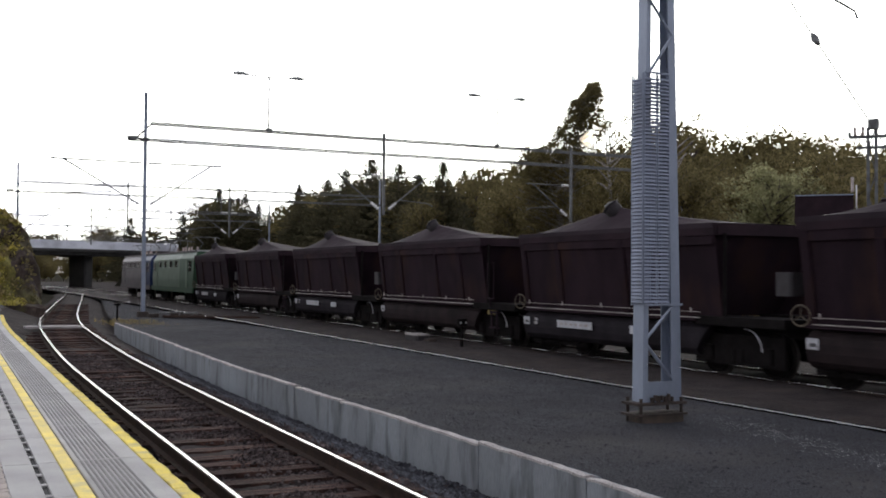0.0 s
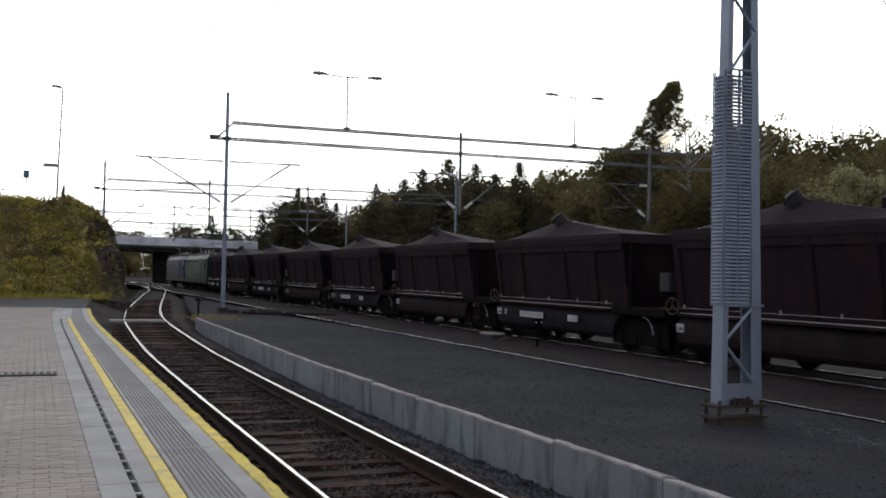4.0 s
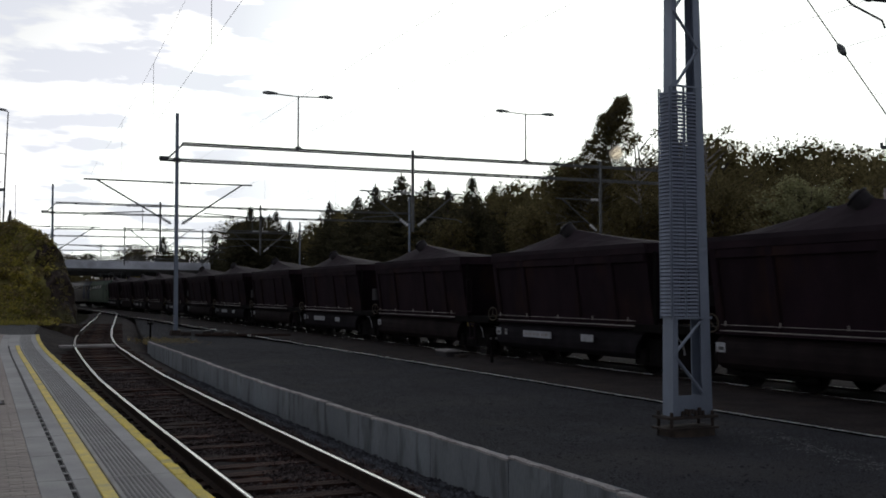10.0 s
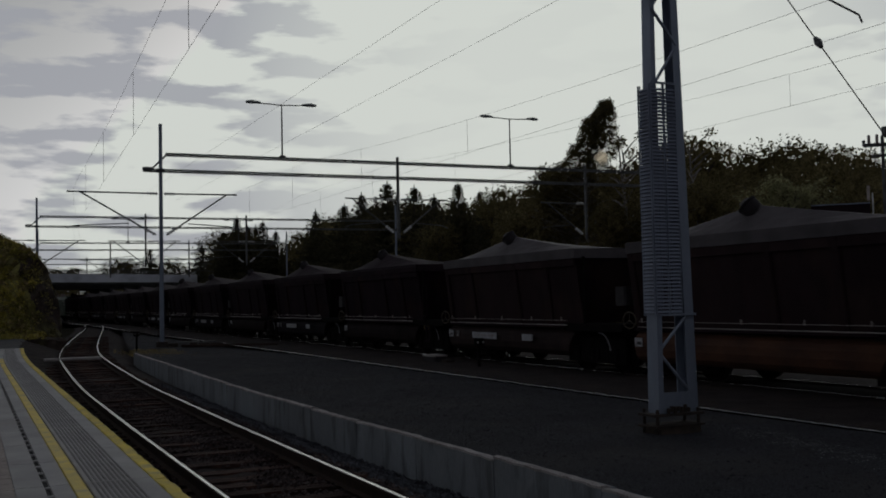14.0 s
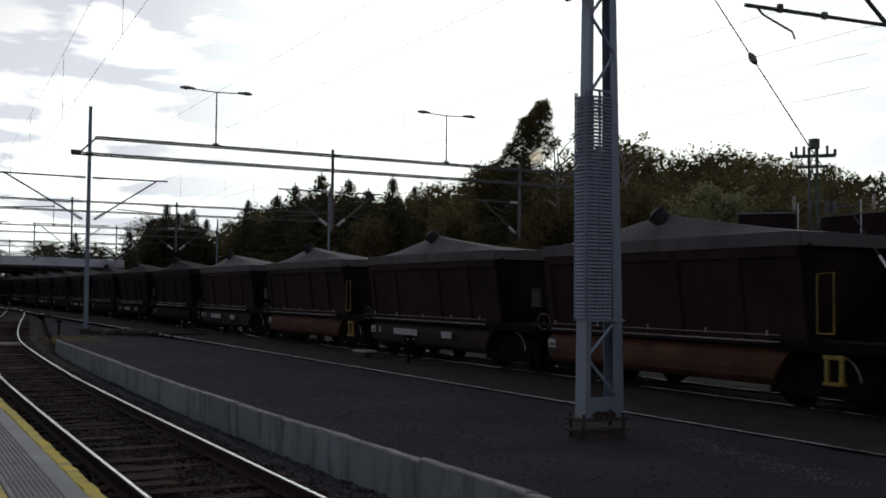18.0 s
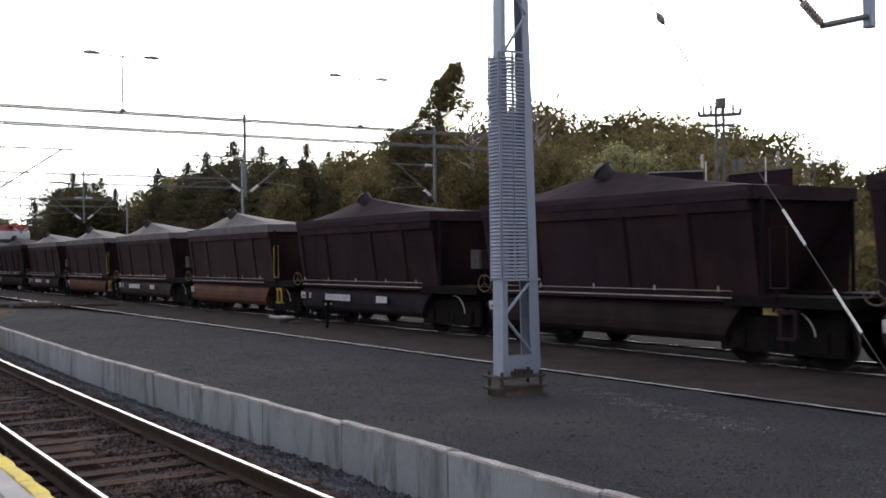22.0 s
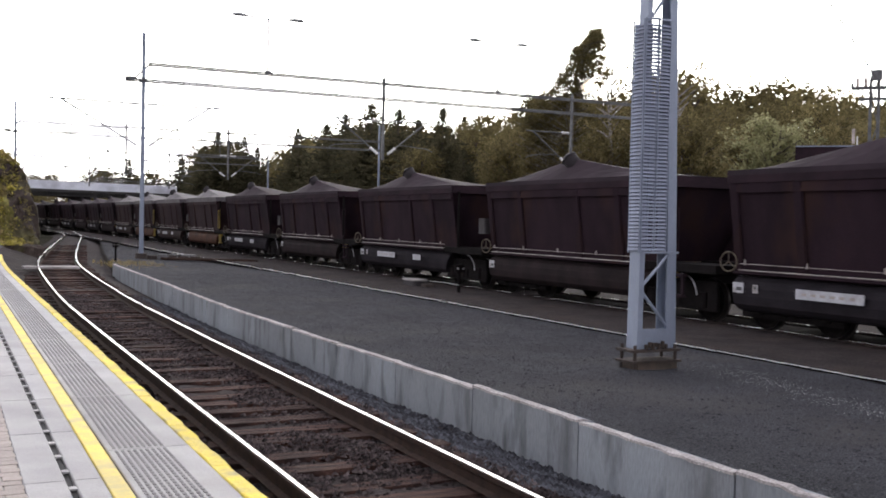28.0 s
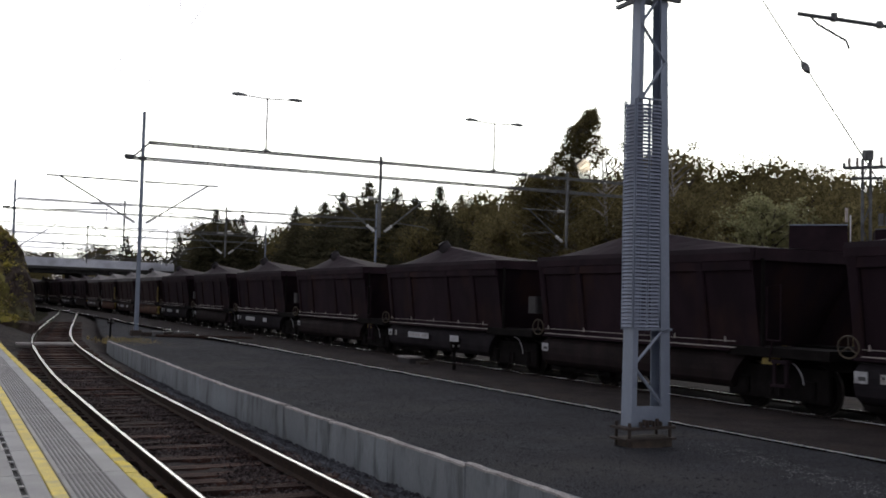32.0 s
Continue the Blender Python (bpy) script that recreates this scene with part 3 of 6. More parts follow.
# rails and sleepers
RAIL = [(-0.036, 0), (-0.036, -0.035), (-0.010, -0.05), (-0.010, -0.13), (-0.07, -0.15), (0.07, -0.15), (0.010, -0.13), (0.010, -0.05), (0.036, -0.035), (0.036, 0)]
SLEEPER = Shape().box((0, 0, -0.235), (2.5, 0.24, 0.16), bevel=0.02).mesh("sleeper", MAT["sleeper"])


def track(label, line, y0, y1, s0, s1, top, far_dull=False, sunk=-0.006, head=0.018, web=None):
    t = thing("railway_track", label, "railway track", kind="structure")
    ys = steps(y0, y1, 1.5)
    for side in (-1, 1):
        path = [(line(y) + side * 0.7525, y, -0.10 if far_dull and side == 1 else 0) for y in ys]
        r = part("rail", Shape().sweep(RAIL, path), web or MAT["rail_side"], t)
        m = MAT["ballast"] if far_dull and side == 1 else top
        part("rail_head", Shape().sweep([(-head, 0.0), (-head + 0.002, 0.004), (head - 0.002, 0.004), (head, 0.0)], path), m, r, "polished running surface")
    for y in steps(s0, s1, 0.56) if s1 > s0 else ():
        ob = part("sleeper", SLEEPER, None, t)
        a = math.atan2(line(y + 0.5) - line(y - 0.5), 1.0)
        ob.matrix_basis = pose(line(y) + random.uniform(-0.06, 0.06), y + random.uniform(-0.07, 0.07), random.uniform(-0.045, 0.004) - sunk - 0.012 * min(1.0, max(0.0, (y - 7) / 9)), 0, 0, -math.degrees(a) + random.uniform(-2.2, 2.2))
    return t


track("platform track with shiny worn rails on dark timber sleepers", siding, -12, 118, -11.7, 75, MAT["rail_top"])
track("main track with a thin bright rail beside the gravel", line_main, -12, 230, 0, 0, MAT["rail_top"], True, head=0.014, web=MAT["under"])
track("main track under the ore train", line_train, -12, 260, 0, 0, MAT["rail_top"], web=MAT["ballast"])

# retaining wall in precast panels
wall = thing("retaining_wall", "low stained concrete retaining wall of precast panels beside the track", "wall", kind="structure")
for k in range(-9, 15):
    y0, y1 = 8.36 + 2.182 * k, 8.36 + 2.182 * (k + 1)
    xa, xb = wall_x(y0), wall_x(y1)
    dz = random.uniform(-0.012, 0.012)
    s = Shape()
    n = 8
    ring = [(-0.02, -0.6), (-0.02, 0.055), (0.0, 0.06), (0.14, 0.06), (0.16, 0.05), (0.16, -0.6)]
    pth = [(xa + (xb - xa) * i / n, y0 + 0.012 + (y1 - y0 - 0.024) * i / n, dz) for i in range(n + 1)]
    part("panel", Shape().sweep(ring, pth), MAT["concrete"], wall)
    cap = Shape()
    pth = [(xa + (xb - xa) * i / 14 + random.uniform(-0.012, 0.012), y0 + 0.01 + (y1 - y0 - 0.02) * i / 14, dz + random.uniform(-0.01, 0.012)) for i in range(15)]
    part("coping", cap.sweep([(-0.025, 0.055), (-0.022, 0.078), (0.03, 0.088), (0.10, 0.07), (0.13, 0.055)], pth), MAT["wall_cap"], wall, "rough pale coping with a worn edge")

# platform
rng0 = random.Random(11)
plat = thing("platform", "station platform with brick paving, tactile slabs and yellow safety lines", "platform", kind="structure")


def edge_x(y):
    return 1.57 + max(0.0, y - 26) ** 2 * 0.0017


part("base", Shape().sweep([(-14.0, 0.43), (0.0, 0.43), (0.0, -0.5), (-14.0, -0.5)], [(edge_x(y) - 0.06, y, 0) for y in steps(-8, 39.35, 1)]), MAT["joint_dark"], plat)


def strip(name, a, b, z, length, y0, y1, mat, gap=0.006, lip=0.0, label=""):
    """Slabs laid end to end along the edge, a and b metres back from it."""
    y = y0
    made = []
    while y < y1 - 0.05:
        e = min(y + length, y1)
        s = Shape()
        p = [(edge_x(y + gap), y + gap, 0), (edge_x((y + e) / 2), (y + e) / 2, 0), (edge_x(e), e - gap, 0)]
        s.sweep([(-a, z - 0.07), (-a, z - 0.006), (-a + 0.006, z), (-b - 0.006, z), (-b, z - 0.006), (-b, z - 0.07 - lip)], p)
        made.append(part(name, s, mat, plat, label))
        y = e
    return made


y_ = -8.0
while y_ < 39.3:
    e_ = min(39.35, y_ + 1.28)
    path_ = [(edge_x(y) + rng0.uniform(-0.012, 0.008), y, rng0.uniform(-0.006, 0.003)) for y in steps(y_ + 0.008, e_ - 0.008, 0.16)]
    part("edge_slab", Shape().sweep([(-0.117, 0.40), (-0.117, 0.494), (-0.111, 0.50), (-0.02, 0.50), (0.0, 0.482), (0.0, 0.30)], path_), MAT["yellow_worn"], plat, "worn yellow painted platform edge")
    y_ = e_
tactile = strip("tactile_slab", 0.628, 0.122, 0.497, 2.04, -7.57, 39.35, MAT["slab"])
strip("yellow_line", 0.748, 0.642, 0.499, 2.04, -7.57, 31.4, MAT["yellow"], gap=0.0, label="yellow painted safety line")
strip("grey_slab", 0.902, 0.753, 0.497, 1.36, -7.57, 31.4, MAT["slab"])
part("drain_channel", Shape().sweep([(-0.941, 0.42), (-0.941, 0.475), (-0.905, 0.475), (-0.905, 0.42)], [(edge_x(y), y, 0) for y in steps(-8, 31.4, 1)]), MAT["groove"], plat, "dark slotted drain channel")
bridge_bar = Shape().box((0, 0, 0), (0.04, 0.06, 0.012)).mesh("drain_bar", MAT["slab"])
for y in steps(-7.8, 30, 0.40):
    part("drain_bar", bridge_bar, None, plat).matrix_basis = pose(edge_x(y) - 0.923, y, 0.489)
strip("border_slab", 1.16, 0.944, 0.497, 1.36, -7.57, 39.35, MAT["slab"])
strip("end_slab", 0.94, 0.632, 0.497, 1.36, 31.4, 39.35, MAT["slab"])
# raised guidance ribs on the tactile slabs, with their shading put into the grey
rib = Shape()
for k in range(9):
    for j in range(30):
        rib.box((-0.20 + 0.037 * k, -0.96 + 0.066 * j, 0.002), (0.019, 0.044, 0.007), bevel=0.005)
rib = rib.mesh("guidance_ribs", MAT["slab_rib_shade"])
for j, slab in enumerate(tactile):
    y = -7.57 + 2.04 * (j + 0.5)
    part("guidance_ribs", rib, None, slab).matrix_basis = pose(edge_x(y) - 0.383, y, 0.497, 0, 0, -math.degrees(math.atan(edge_x(y + 0.5) - edge_x(y - 0.5))))
part("asphalt", Shape().sweep([(-14, -0.5), (-14, 0.492), (-0.25, 0.492), (-0.1, 0.40), (0.0, -0.5)], [(edge_x(y) - 0.1, y, 0) for y in steps(39.4, 53, 1)]), MAT["asphalt"], plat, "dark asphalt at the platform end")
pav = part("paving_bed", Shape().box((-6.8, 16, 0.45), (14.4, 48, 0.07)), MAT["joint"], plat)
brick_mesh = Shape().box((0, 0, 0), (0.192, 0.093, 0.06), bevel=0.006).mesh("brick", MAT["brick"])
joined = Shape()
count = 0
for j in range(460):
    y = -5.5 + 0.1 * j
    reach = min(-2.4, -0.15 - 0.20 * y) if y < 26 else -7.5
    for i in range(60):
        x = edge_x(y) - 1.262 - 0.2 * i + (0.1 if j % 2 else 0.0)
        if x < max(reach, -8.0):
            break
        z = 0.4625 + rng0.uniform(-0.0015, 0.0015)
        if count < 300 and x > -1.6 and y > 3:
            part("brick", brick_mesh, None, pav).matrix_basis = pose(x, y, z)
            count += 1
        else:
            joined.add([(x - 0.096, y - 0.0465, z + 0.03), (x + 0.096, y - 0.0465, z + 0.03), (x + 0.096, y + 0.0465, z + 0.03), (x - 0.096, y + 0.0465, z + 0.03),
                        (x - 0.096, y - 0.0465, z), (x + 0.096, y - 0.0465, z)], [(0, 1, 2, 3), (4, 5, 1, 0)])
solid("brick_paving", joined, MAT["brick_joined"], "weathered pinkish-grey brick paving of the platform", "paving", kind="stuff")
hatch = thing("drain_cover", "rectangular rusty grating set into the platform paving", "grating")
hatch.matrix_basis = pose(-0.13, 15.2, 0.5)
part("frame", Shape().box((0, 0, 0.002), (0.84, 0.50, 0.012)), MAT["rusty"], hatch)
for k in range(9):
    part("bar", Shape().box((-0.36 + 0.09 * k, 0, 0.012), (0.045, 0.44, 0.012)), MAT["galv_dark"], hatch)

# ---- big mast beside the main track ----
mast = thing("catenary_mast", "tall galvanised lattice mast with slatted climbing guard on a bolted base", "mast", at=pose(8.82, 11.58, 0))
for x, wide in ((-0.29, 0.085), (0.37, 0.165)):
    sg = 1 if x > 0 else -1
    ring = [(0, -0.12), (wide, -0.12), (wide, -0.105), (0.015, -0.105), (0.015, 0.105), (wide, 0.105), (wide, 0.12), (0, 0.12)]
    lo = [(x - sg * u, v, 0.285) for u, v in ring]
    hi = [(x - sg * (0.12 if sg < 0 else 0.19) - sg * u * (0.75 if sg < 0 else 0.48), v * 0.7, 9.2) for u, v in ring]
    n = len(ring)
    part("leg", Shape().add(lo + hi, [tuple(range(n)), tuple(range(2 * n - 1, n - 1, -1))] + [(i, n + i, n + (i + 1) % n, (i + 1) % n) for i in range(n)]), MAT["galv"], mast)
zz = [(0.55, 1), (1.12, -1), (1.62, 1), None, (4.75, -1), (5.35, 1), (5.85, -1), (6.4, 1), (7.0, -1), (7.6, 1), (8.2, -1), (8.8, 1)]
for lo_, hi_ in zip(zz, zz[1:]):
    if lo_ and hi_:
        p0, p1 = [(k[1] * (0.27 - 0.011 * k[0]), -0.1, k[0]) for k in (lo_, hi_)]
        part("brace", Shape().tube([p0, p1], 0.022, 6), MAT["galv"], mast)
part("foot_plate", Shape().box((0.04, -0.115, 0.42), (0.62, 0.012, 0.30)), MAT["galv"], mast)
part("base_plate", Shape().box((0, 0, 0.275), (0.84, 0.40, 0.035), bevel=0.02), MAT["rusty"], mast)
part("lower_plate", Shape().box((0, 0, 0.125), (0.86, 0.40, 0.03), bevel=0.02), MAT["rusty"], mast)
for x in (-0.34, 0.34):
    for y in (-0.15, 0.15):
        part("anchor_bolt", Shape().tube([(x, y, 0.0), (x, y, 0.35)], 0.024, 8), MAT["rusty"], mast)
part("footing", Shape().box((0.02, 0, 0.04), (0.72, 0.36, 0.15), bevel=0.03), MAT["wood_base"], mast, "dark weathered footing")
for k in range(7):
    part("cable_clamp", Shape().box((-0.16 + 0.055 * k, -0.16, 0.33 + 0.02 * (k % 2)), (0.04, 0.05, 0.06 + 0.02 * (k % 3)), bevel=0.008), MAT["rusty"], mast)
# slatted climbing guard
for side, x0, x1 in ((-0.135, -0.29, -0.075), (-0.135, -0.065, 0.14), (0.125, -0.27, -0.01), (0.125, 0.01, 0.27)):
    guard = part("guard_frame", Shape().box((x0 + 0.006, side, 3.2), (0.012, 0.02, 3.18)).box((x1 - 0.006, side, 3.2), (0.012, 0.02, 3.18)), MAT["galv"], mast)
    sl = Shape().box((0, 0, 0), (x1 - x0 - 0.02, 0.012, 0.036), turn=Matrix.Rotation(radians(-28), 3, "X")).mesh("slat", MAT["slat"])
    for k in range(62):
        part("slat", sl, None, guard).matrix_basis = pose((x0 + x1) / 2, side, 1.66 + 0.05 * k)
guard = part("guard_frame", Shape().box((-0.30, -0.12, 3.2), (0.02, 0.012, 3.18)).box((-0.30, 0.12, 3.2), (0.02, 0.012, 3.18)), MAT["galv"], mast)
sl = Shape().box((0, 0, 0), (0.012, 0.236, 0.038), turn=Matrix.Rotation(radians(24), 3, "Y")).mesh("slat", MAT["slat"])
for k in range(62):
    part("slat", sl, None, guard).matrix_basis = pose(-0.30, 0, 1.66 + 0.05 * k)
for z, x0, x1 in ((1.62, -0.30, 0.36), (4.80, -0.29, 0.16)):
    part("guard_band", Shape().box(((x0 + x1) / 2, -0.14, z), (x1 - x0, 0.02, 0.03)), MAT["galv"], mast)
part("bracket", Shape().box((0, -0.14, 6.25), (0.86, 0.06, 0.07)).box((0, 0.14, 6.25), (0.86, 0.06, 0.07)), MAT["galv_dark"], mast)
part("bracket", Shape().box((-0.42, 0, 6.10), (0.06, 0.34, 0.05)).box((-0.42, 0, 6.20), (0.06, 0.34, 0.05)), MAT["galv_dark"], mast)
for dy in (-0.1, 0.12):
    s = Shape().ribbed((-0.40, dy, 6.30), (-0.84, dy, 6.57), 0.085, 5, 12, 0.3)
    part("insulator", s, MAT["insulator"], mast)

# stay wire of the mast
stay = thing("stay_wire", "steel stay wire with an egg insulator and white guard tube", "stay wire")
A_, B_ = Vector((8.82, 11.5, 8.6)), Vector((8.82, 5.26, 0.05))
part("wire", Shape().tube([A_, B_], 0.007, 6), MAT["wire"], stay)
c_ = A_ + (B_ - A_) * ((11.5 - 8.66) / 6.24)
d_ = (B_ - A_).normalized()
part("insulator", Shape().tube([c_ - d_ * 0.085, c_ - d_ * 0.05, c_], 0.02, 10, 0.045).tube([c_, c_ + d_ * 0.05, c_ + d_ * 0.085], 0.045, 10, 0.02), MAT["galv_dark"], stay, smooth=True)
for ya_, yb_ in ((6.97, 6.70), (6.38, 6.08)):
    part("guard_tube", Shape().tube([A_ + (B_ - A_) * ((11.5 - ya_) / 6.24), A_ + (B_ - A_) * ((11.5 - yb_) / 6.24)], 0.015, 10), MAT["white_tube"], stay, "white plastic guard tube")
part("anchor", Shape().box((8.82, 5.26, 0.05), (0.25, 0.25, 0.16), bevel=0.04), MAT["rusty"], stay)


# ---- gantries over the yard ----
def lattice(x0, x1, y, z, h=0.10, d=0.14, pitch=0.30):
    """A slim box lattice beam from x0 to x1."""
    s = Shape()
    for yy in (y - d / 2, y + d / 2):
        for zz_ in (z - h / 2, z + h / 2):
            s.box(((x0 + x1) / 2, yy, zz_), (x1 - x0, 0.07, 0.062))
    n = int((x1 - x0) / pitch)
    for i in range(n + 1):
        x = x0 + (x1 - x0) * i / n
        for yy in (y - d / 2, y + d / 2):
            s.box((x, yy, z), (0.03, 0.02, h))
        s.box((x, y, z - h / 2), (0.03, d, 0.02))
    return s


def arm(t, x0, z_top, z_low, x1, y):
    """A catenary bracket from a post at x0 to its tip at x1."""
    sg = 1 if x1 > x0 else -1
    part("bracket_tube", Shape().tube([(x0 + sg * 0.25, y, z_top), (x1, y, z_top + 0.02)], 0.042, 6), MAT["galv_dark"], t)
    part("bracket_stay", Shape().tube([(x0 + sg * 0.25, y, z_low), (x0 + (x1 - x0) * 0.86, y, z_top)], 0.042, 6), MAT["galv_dark"], t)
    part("registration_arm", Shape().tube([(x0 + (x1 - x0) * 0.35, y, z_low + 0.55), (x1 - sg * 0.3, y, z_low + 0.42), (x1, y, z_low + 0.28)], 0.028, 6), MAT["galv_dark"], t)
    low, tip = Vector((x0 + sg * 0.25, y, z_low)), Vector((x0 + (x1 - x0) * 0.86, y, z_top))
    way = (tip - low).normalized()
    part("insulator", Shape().ribbed(tuple(low + way * 0.05), tuple(low + way * 0.62), 0.10, 4, 8), MAT["insulator_white"], t)
    part("insulator", Shape().ribbed((x0 + sg * 0.15, y, z_top), (x0 + sg * 0.68, y, z_top), 0.09, 4, 8), MAT["insulator_white"], t)


def gantry(y, x_left, x_right, z, posts, lamps, label, arms_left=True, scale=1.0):
    t = thing("overhead_gantry", label, "gantry", group="gantries over the yard")
    for x in (x_left, x_right):
        m = part("post", Shape().box((x, y, 5.1), (0.20, 0.20, 11.2), bevel=0.03, taper=0.75), MAT["galv"], t)
        part("post_collar", Shape().box((x, y, z), (0.34, 0.34, 0.18), bevel=0.03), MAT["galv_dark"], m)
        part("footing", Shape().box((x, y, -0.1), (0.6, 0.6, 0.5), bevel=0.05, taper=0.8), MAT["rusty"], m)
    part("lower_chord", lattice(x_left - 0.8, x_right + 0.3, y, z), MAT["galv_dark"], t)
    part("upper_chord", lattice(x_left + 0.25, x_right, y, z + 0.8), MAT["galv_dark"], t)
    part("end_brace", Shape().tube([(x_left - 0.45, y, z + 0.05), (x_left + 0.3, y, z + 0.8)], 0.05, 6), MAT["galv_dark"], t)
    part("end_box", Shape().box((x_left - 0.62, y, z + 0.08), (0.45, 0.3, 0.14), bevel=0.02), MAT["galv_dark"], t)
    for x in posts:
        p = part("drop_post", Shape().box((x, y, z - 1.05), (0.14, 0.14, 4.35), bevel=0.02), MAT["galv_dark"], t)
        arm(t, x, z - 1.15, z - 2.95, x - 3.0, y)
        if x < 30:
            arm(t, x, z - 1.15, z - 2.95, x + 2.9, y)
    if arms_left:
        arm(t, x_left, z - 1.12, z - 3.12, x_left - 4.3, y)
        arm(t, x_left, z - 1.12, z - 3.12, x_left + 3.7, y)
    for x in lamps:
        st = part("lamp_post", Shape().tube([(x, y, z + 0.8), (x, y, z + 3.6)], 0.045, 8, 0.035), MAT["galv_dark"], t)
        part("lamp_arm", Shape().tube([(x - 1.3, y, z + 3.62), (x, y, z + 3.56), (x + 1.3, y, z + 3.62)], 0.03, 6), MAT["galv_dark"], st)
        part("lamp_foot", Shape().box((x, y, z + 0.92), (0.4, 0.3, 0.12), bevel=0.03, taper=0.6), MAT["galv_dark"], st)
        for sg in (-1, 1):
            c = x + sg * 1.45
            part("lamp_head", Shape().tube([(c - sg * 0.36, y, z + 3.63), (c - sg * 0.12, y, z + 3.65), (c + sg * 0.12, y, z + 3.65)], 0.055, 10, 0.10)
                 .tube([(c + sg * 0.12, y, z + 3.65), (c + sg * 0.30, y, z + 3.645), (c + sg * 0.40, y, z + 3.635)], 0.10, 10, 0.05), MAT["lamp"], st, smooth=True)
    return t


gantry(50.8, 8.56, 38.2, 8.42, (20.98, 32.8), (14.64, 27.87), "wide steel gantry with drop posts and twin lamps")
gantry(88.0, 5.05, 36.0, 8.40, (13.5, 22.0), (), "second steel gantry with brackets farther along the yard")
gantry(124.0, 7.2, 36.0, 8.40, (15.0, 24.0), (17.0, 30.0), "far steel gantry across the curve", False)
gantry(166.0, 8.0, 40.0, 8.40, (16.6, 25.0), (), "distant steel gantry beyond the bridge", False)
gantry(215.0, 6.0, 44.0, 8.40, (16.6,), (), "distant steel gantry beyond the bridge", False)

# ---- catenary wires ----
def wire_run(label, runs, drops=()):
    """Wires given as (line, height) functions between two places along the track."""
    t = thing("catenary_wire", label, "overhead wire", group="overhead wires")
    for name, line, height, y0, y1 in runs:
        part(name, Shape().tube([(line(y), y, height(y)) for y in steps(y0, y1, 3)], 0.0032, 5), MAT["wire"], t)
    for line, lo, hi, y in drops:
        part("dropper", Shape().tube([(line(y), y, lo(y)), (line(y), y, hi(y))], 0.004, 4), MAT["wire"], t)
    return t


def near_line(y):
    return 2.26 + 0.0445 * y


def flat(z):
    return lambda y: z


def sag(z, mid, k, top):
    return lambda y: min(top, z + k * (y - mid) ** 2)


wire_run("contact and messenger wires above the platform track",
         [("contact_wire", near_line, flat(5.5), 2, 50.8), ("messenger_wire", near_line, sag(6.86, 21.5, 0.0009, 7.35), 2, 50.8),
          ("contact_wire", lambda y: near_line(y) + max(0, y - 50.8) * 0.06, flat(5.5), 50.8, 92), ("messenger_wire", lambda y: near_line(y) + max(0, y - 50.8) * 0.06, sag(6.86, 69, 0.0015, 7.35), 50.8, 92)],
         [(near_line, flat(5.5), sag(6.86, 21.5, 0.0009, 7.35), y) for y in (14.5, 22.3, 31, 40)])
for x, name in ((MAIN_X, "main track"), (TRAIN_X, "train's track")):
    ln = (lambda x: (lambda y: x + bend(y)))(x)
    wire_run("contact and messenger wires above the " + name,
             [("contact_wire", ln, flat(5.7), -8, 190), ("messenger_wire", ln, sag(6.3, 9, 0.0012, 7.3), -8, 50.8),
              ("messenger_wire", ln, sag(6.7, 69, 0.0017, 7.3), 50.8, 88), ("messenger_wire", ln, sag(6.7, 106, 0.0017, 7.3), 88, 124)],
             [(ln, flat(5.7), sag(6.3, 9, 0.0012, 7.3), y) for y in (16, 24, 32, 40, 47)])
wire_run("thin feeder wires running between the masts", [("feeder_wire", flat(7.4), flat(7.0), -4, 50.8), ("feeder_wire", flat(9.3), flat(7.0), 12, 50.8)])

# cantilever bracket near the mast
canti = thing("cantilever_bracket", "steel catenary cantilever hanging from a beam on the mast", "bracket")
part("beam", lattice(8.9, 26.0, 11.2, 8.9), MAT["galv_dark"], canti)
part("beam_post", Shape().box((26.0, 11.2, 4.4), (0.2, 0.2, 9.4), bevel=0.03), MAT["galv"], canti)
part("drop_post", Shape().box((16.3, 11.0, 7.4), (0.17, 0.17, 3.05), bevel=0.02), MAT["galv"], canti)
part("top_tube", Shape().tube([(11.05, 11.0, 6.22), (14.14, 11.0, 6.33)], 0.032, 8), MAT["galv_dark"], canti)
part("strut", Shape().tube([(13.0, 11.0, 7.15), (14.14, 11.0, 6.33), (14.45, 11.0, 6.12)], 0.035, 8), MAT["galv_dark"], canti)
s_ = Shape().ribbed((14.48, 11.0, 6.10), (14.95, 11.0, 5.80), 0.078, 8)
part("insulator", s_, MAT["insulator"], canti, "ribbed brown insulator")
part("bracket_bar", Shape().tube([(14.98, 11.0, 5.76), (16.3, 11.0, 6.08)], 0.055, 8), MAT["galv_dark"], canti)
part("tie_rod", Shape().tube([(13.0, 11.0, 7.15), (16.3, 11.0, 7.3)], 0.03, 6), MAT["galv_dark"], canti)
part("registration_arm", Shape().tube([(11.3, 11.0, 6.20), (11.42, 11.0, 6.12), (12.0, 11.0, 5.95), (12.06, 11.0, 5.84)], 0.016, 6), MAT["galv_dark"], canti)
part("clamp", Shape().box((11.75, 11.0, 6.27), (0.1, 0.08, 0.12), bevel=0.02), MAT["galv_dark"], canti)
part("clamp", Shape().box((12.7, 11.0, 6.29), (0.1, 0.08, 0.10), bevel=0.02), MAT["galv_dark"], canti)

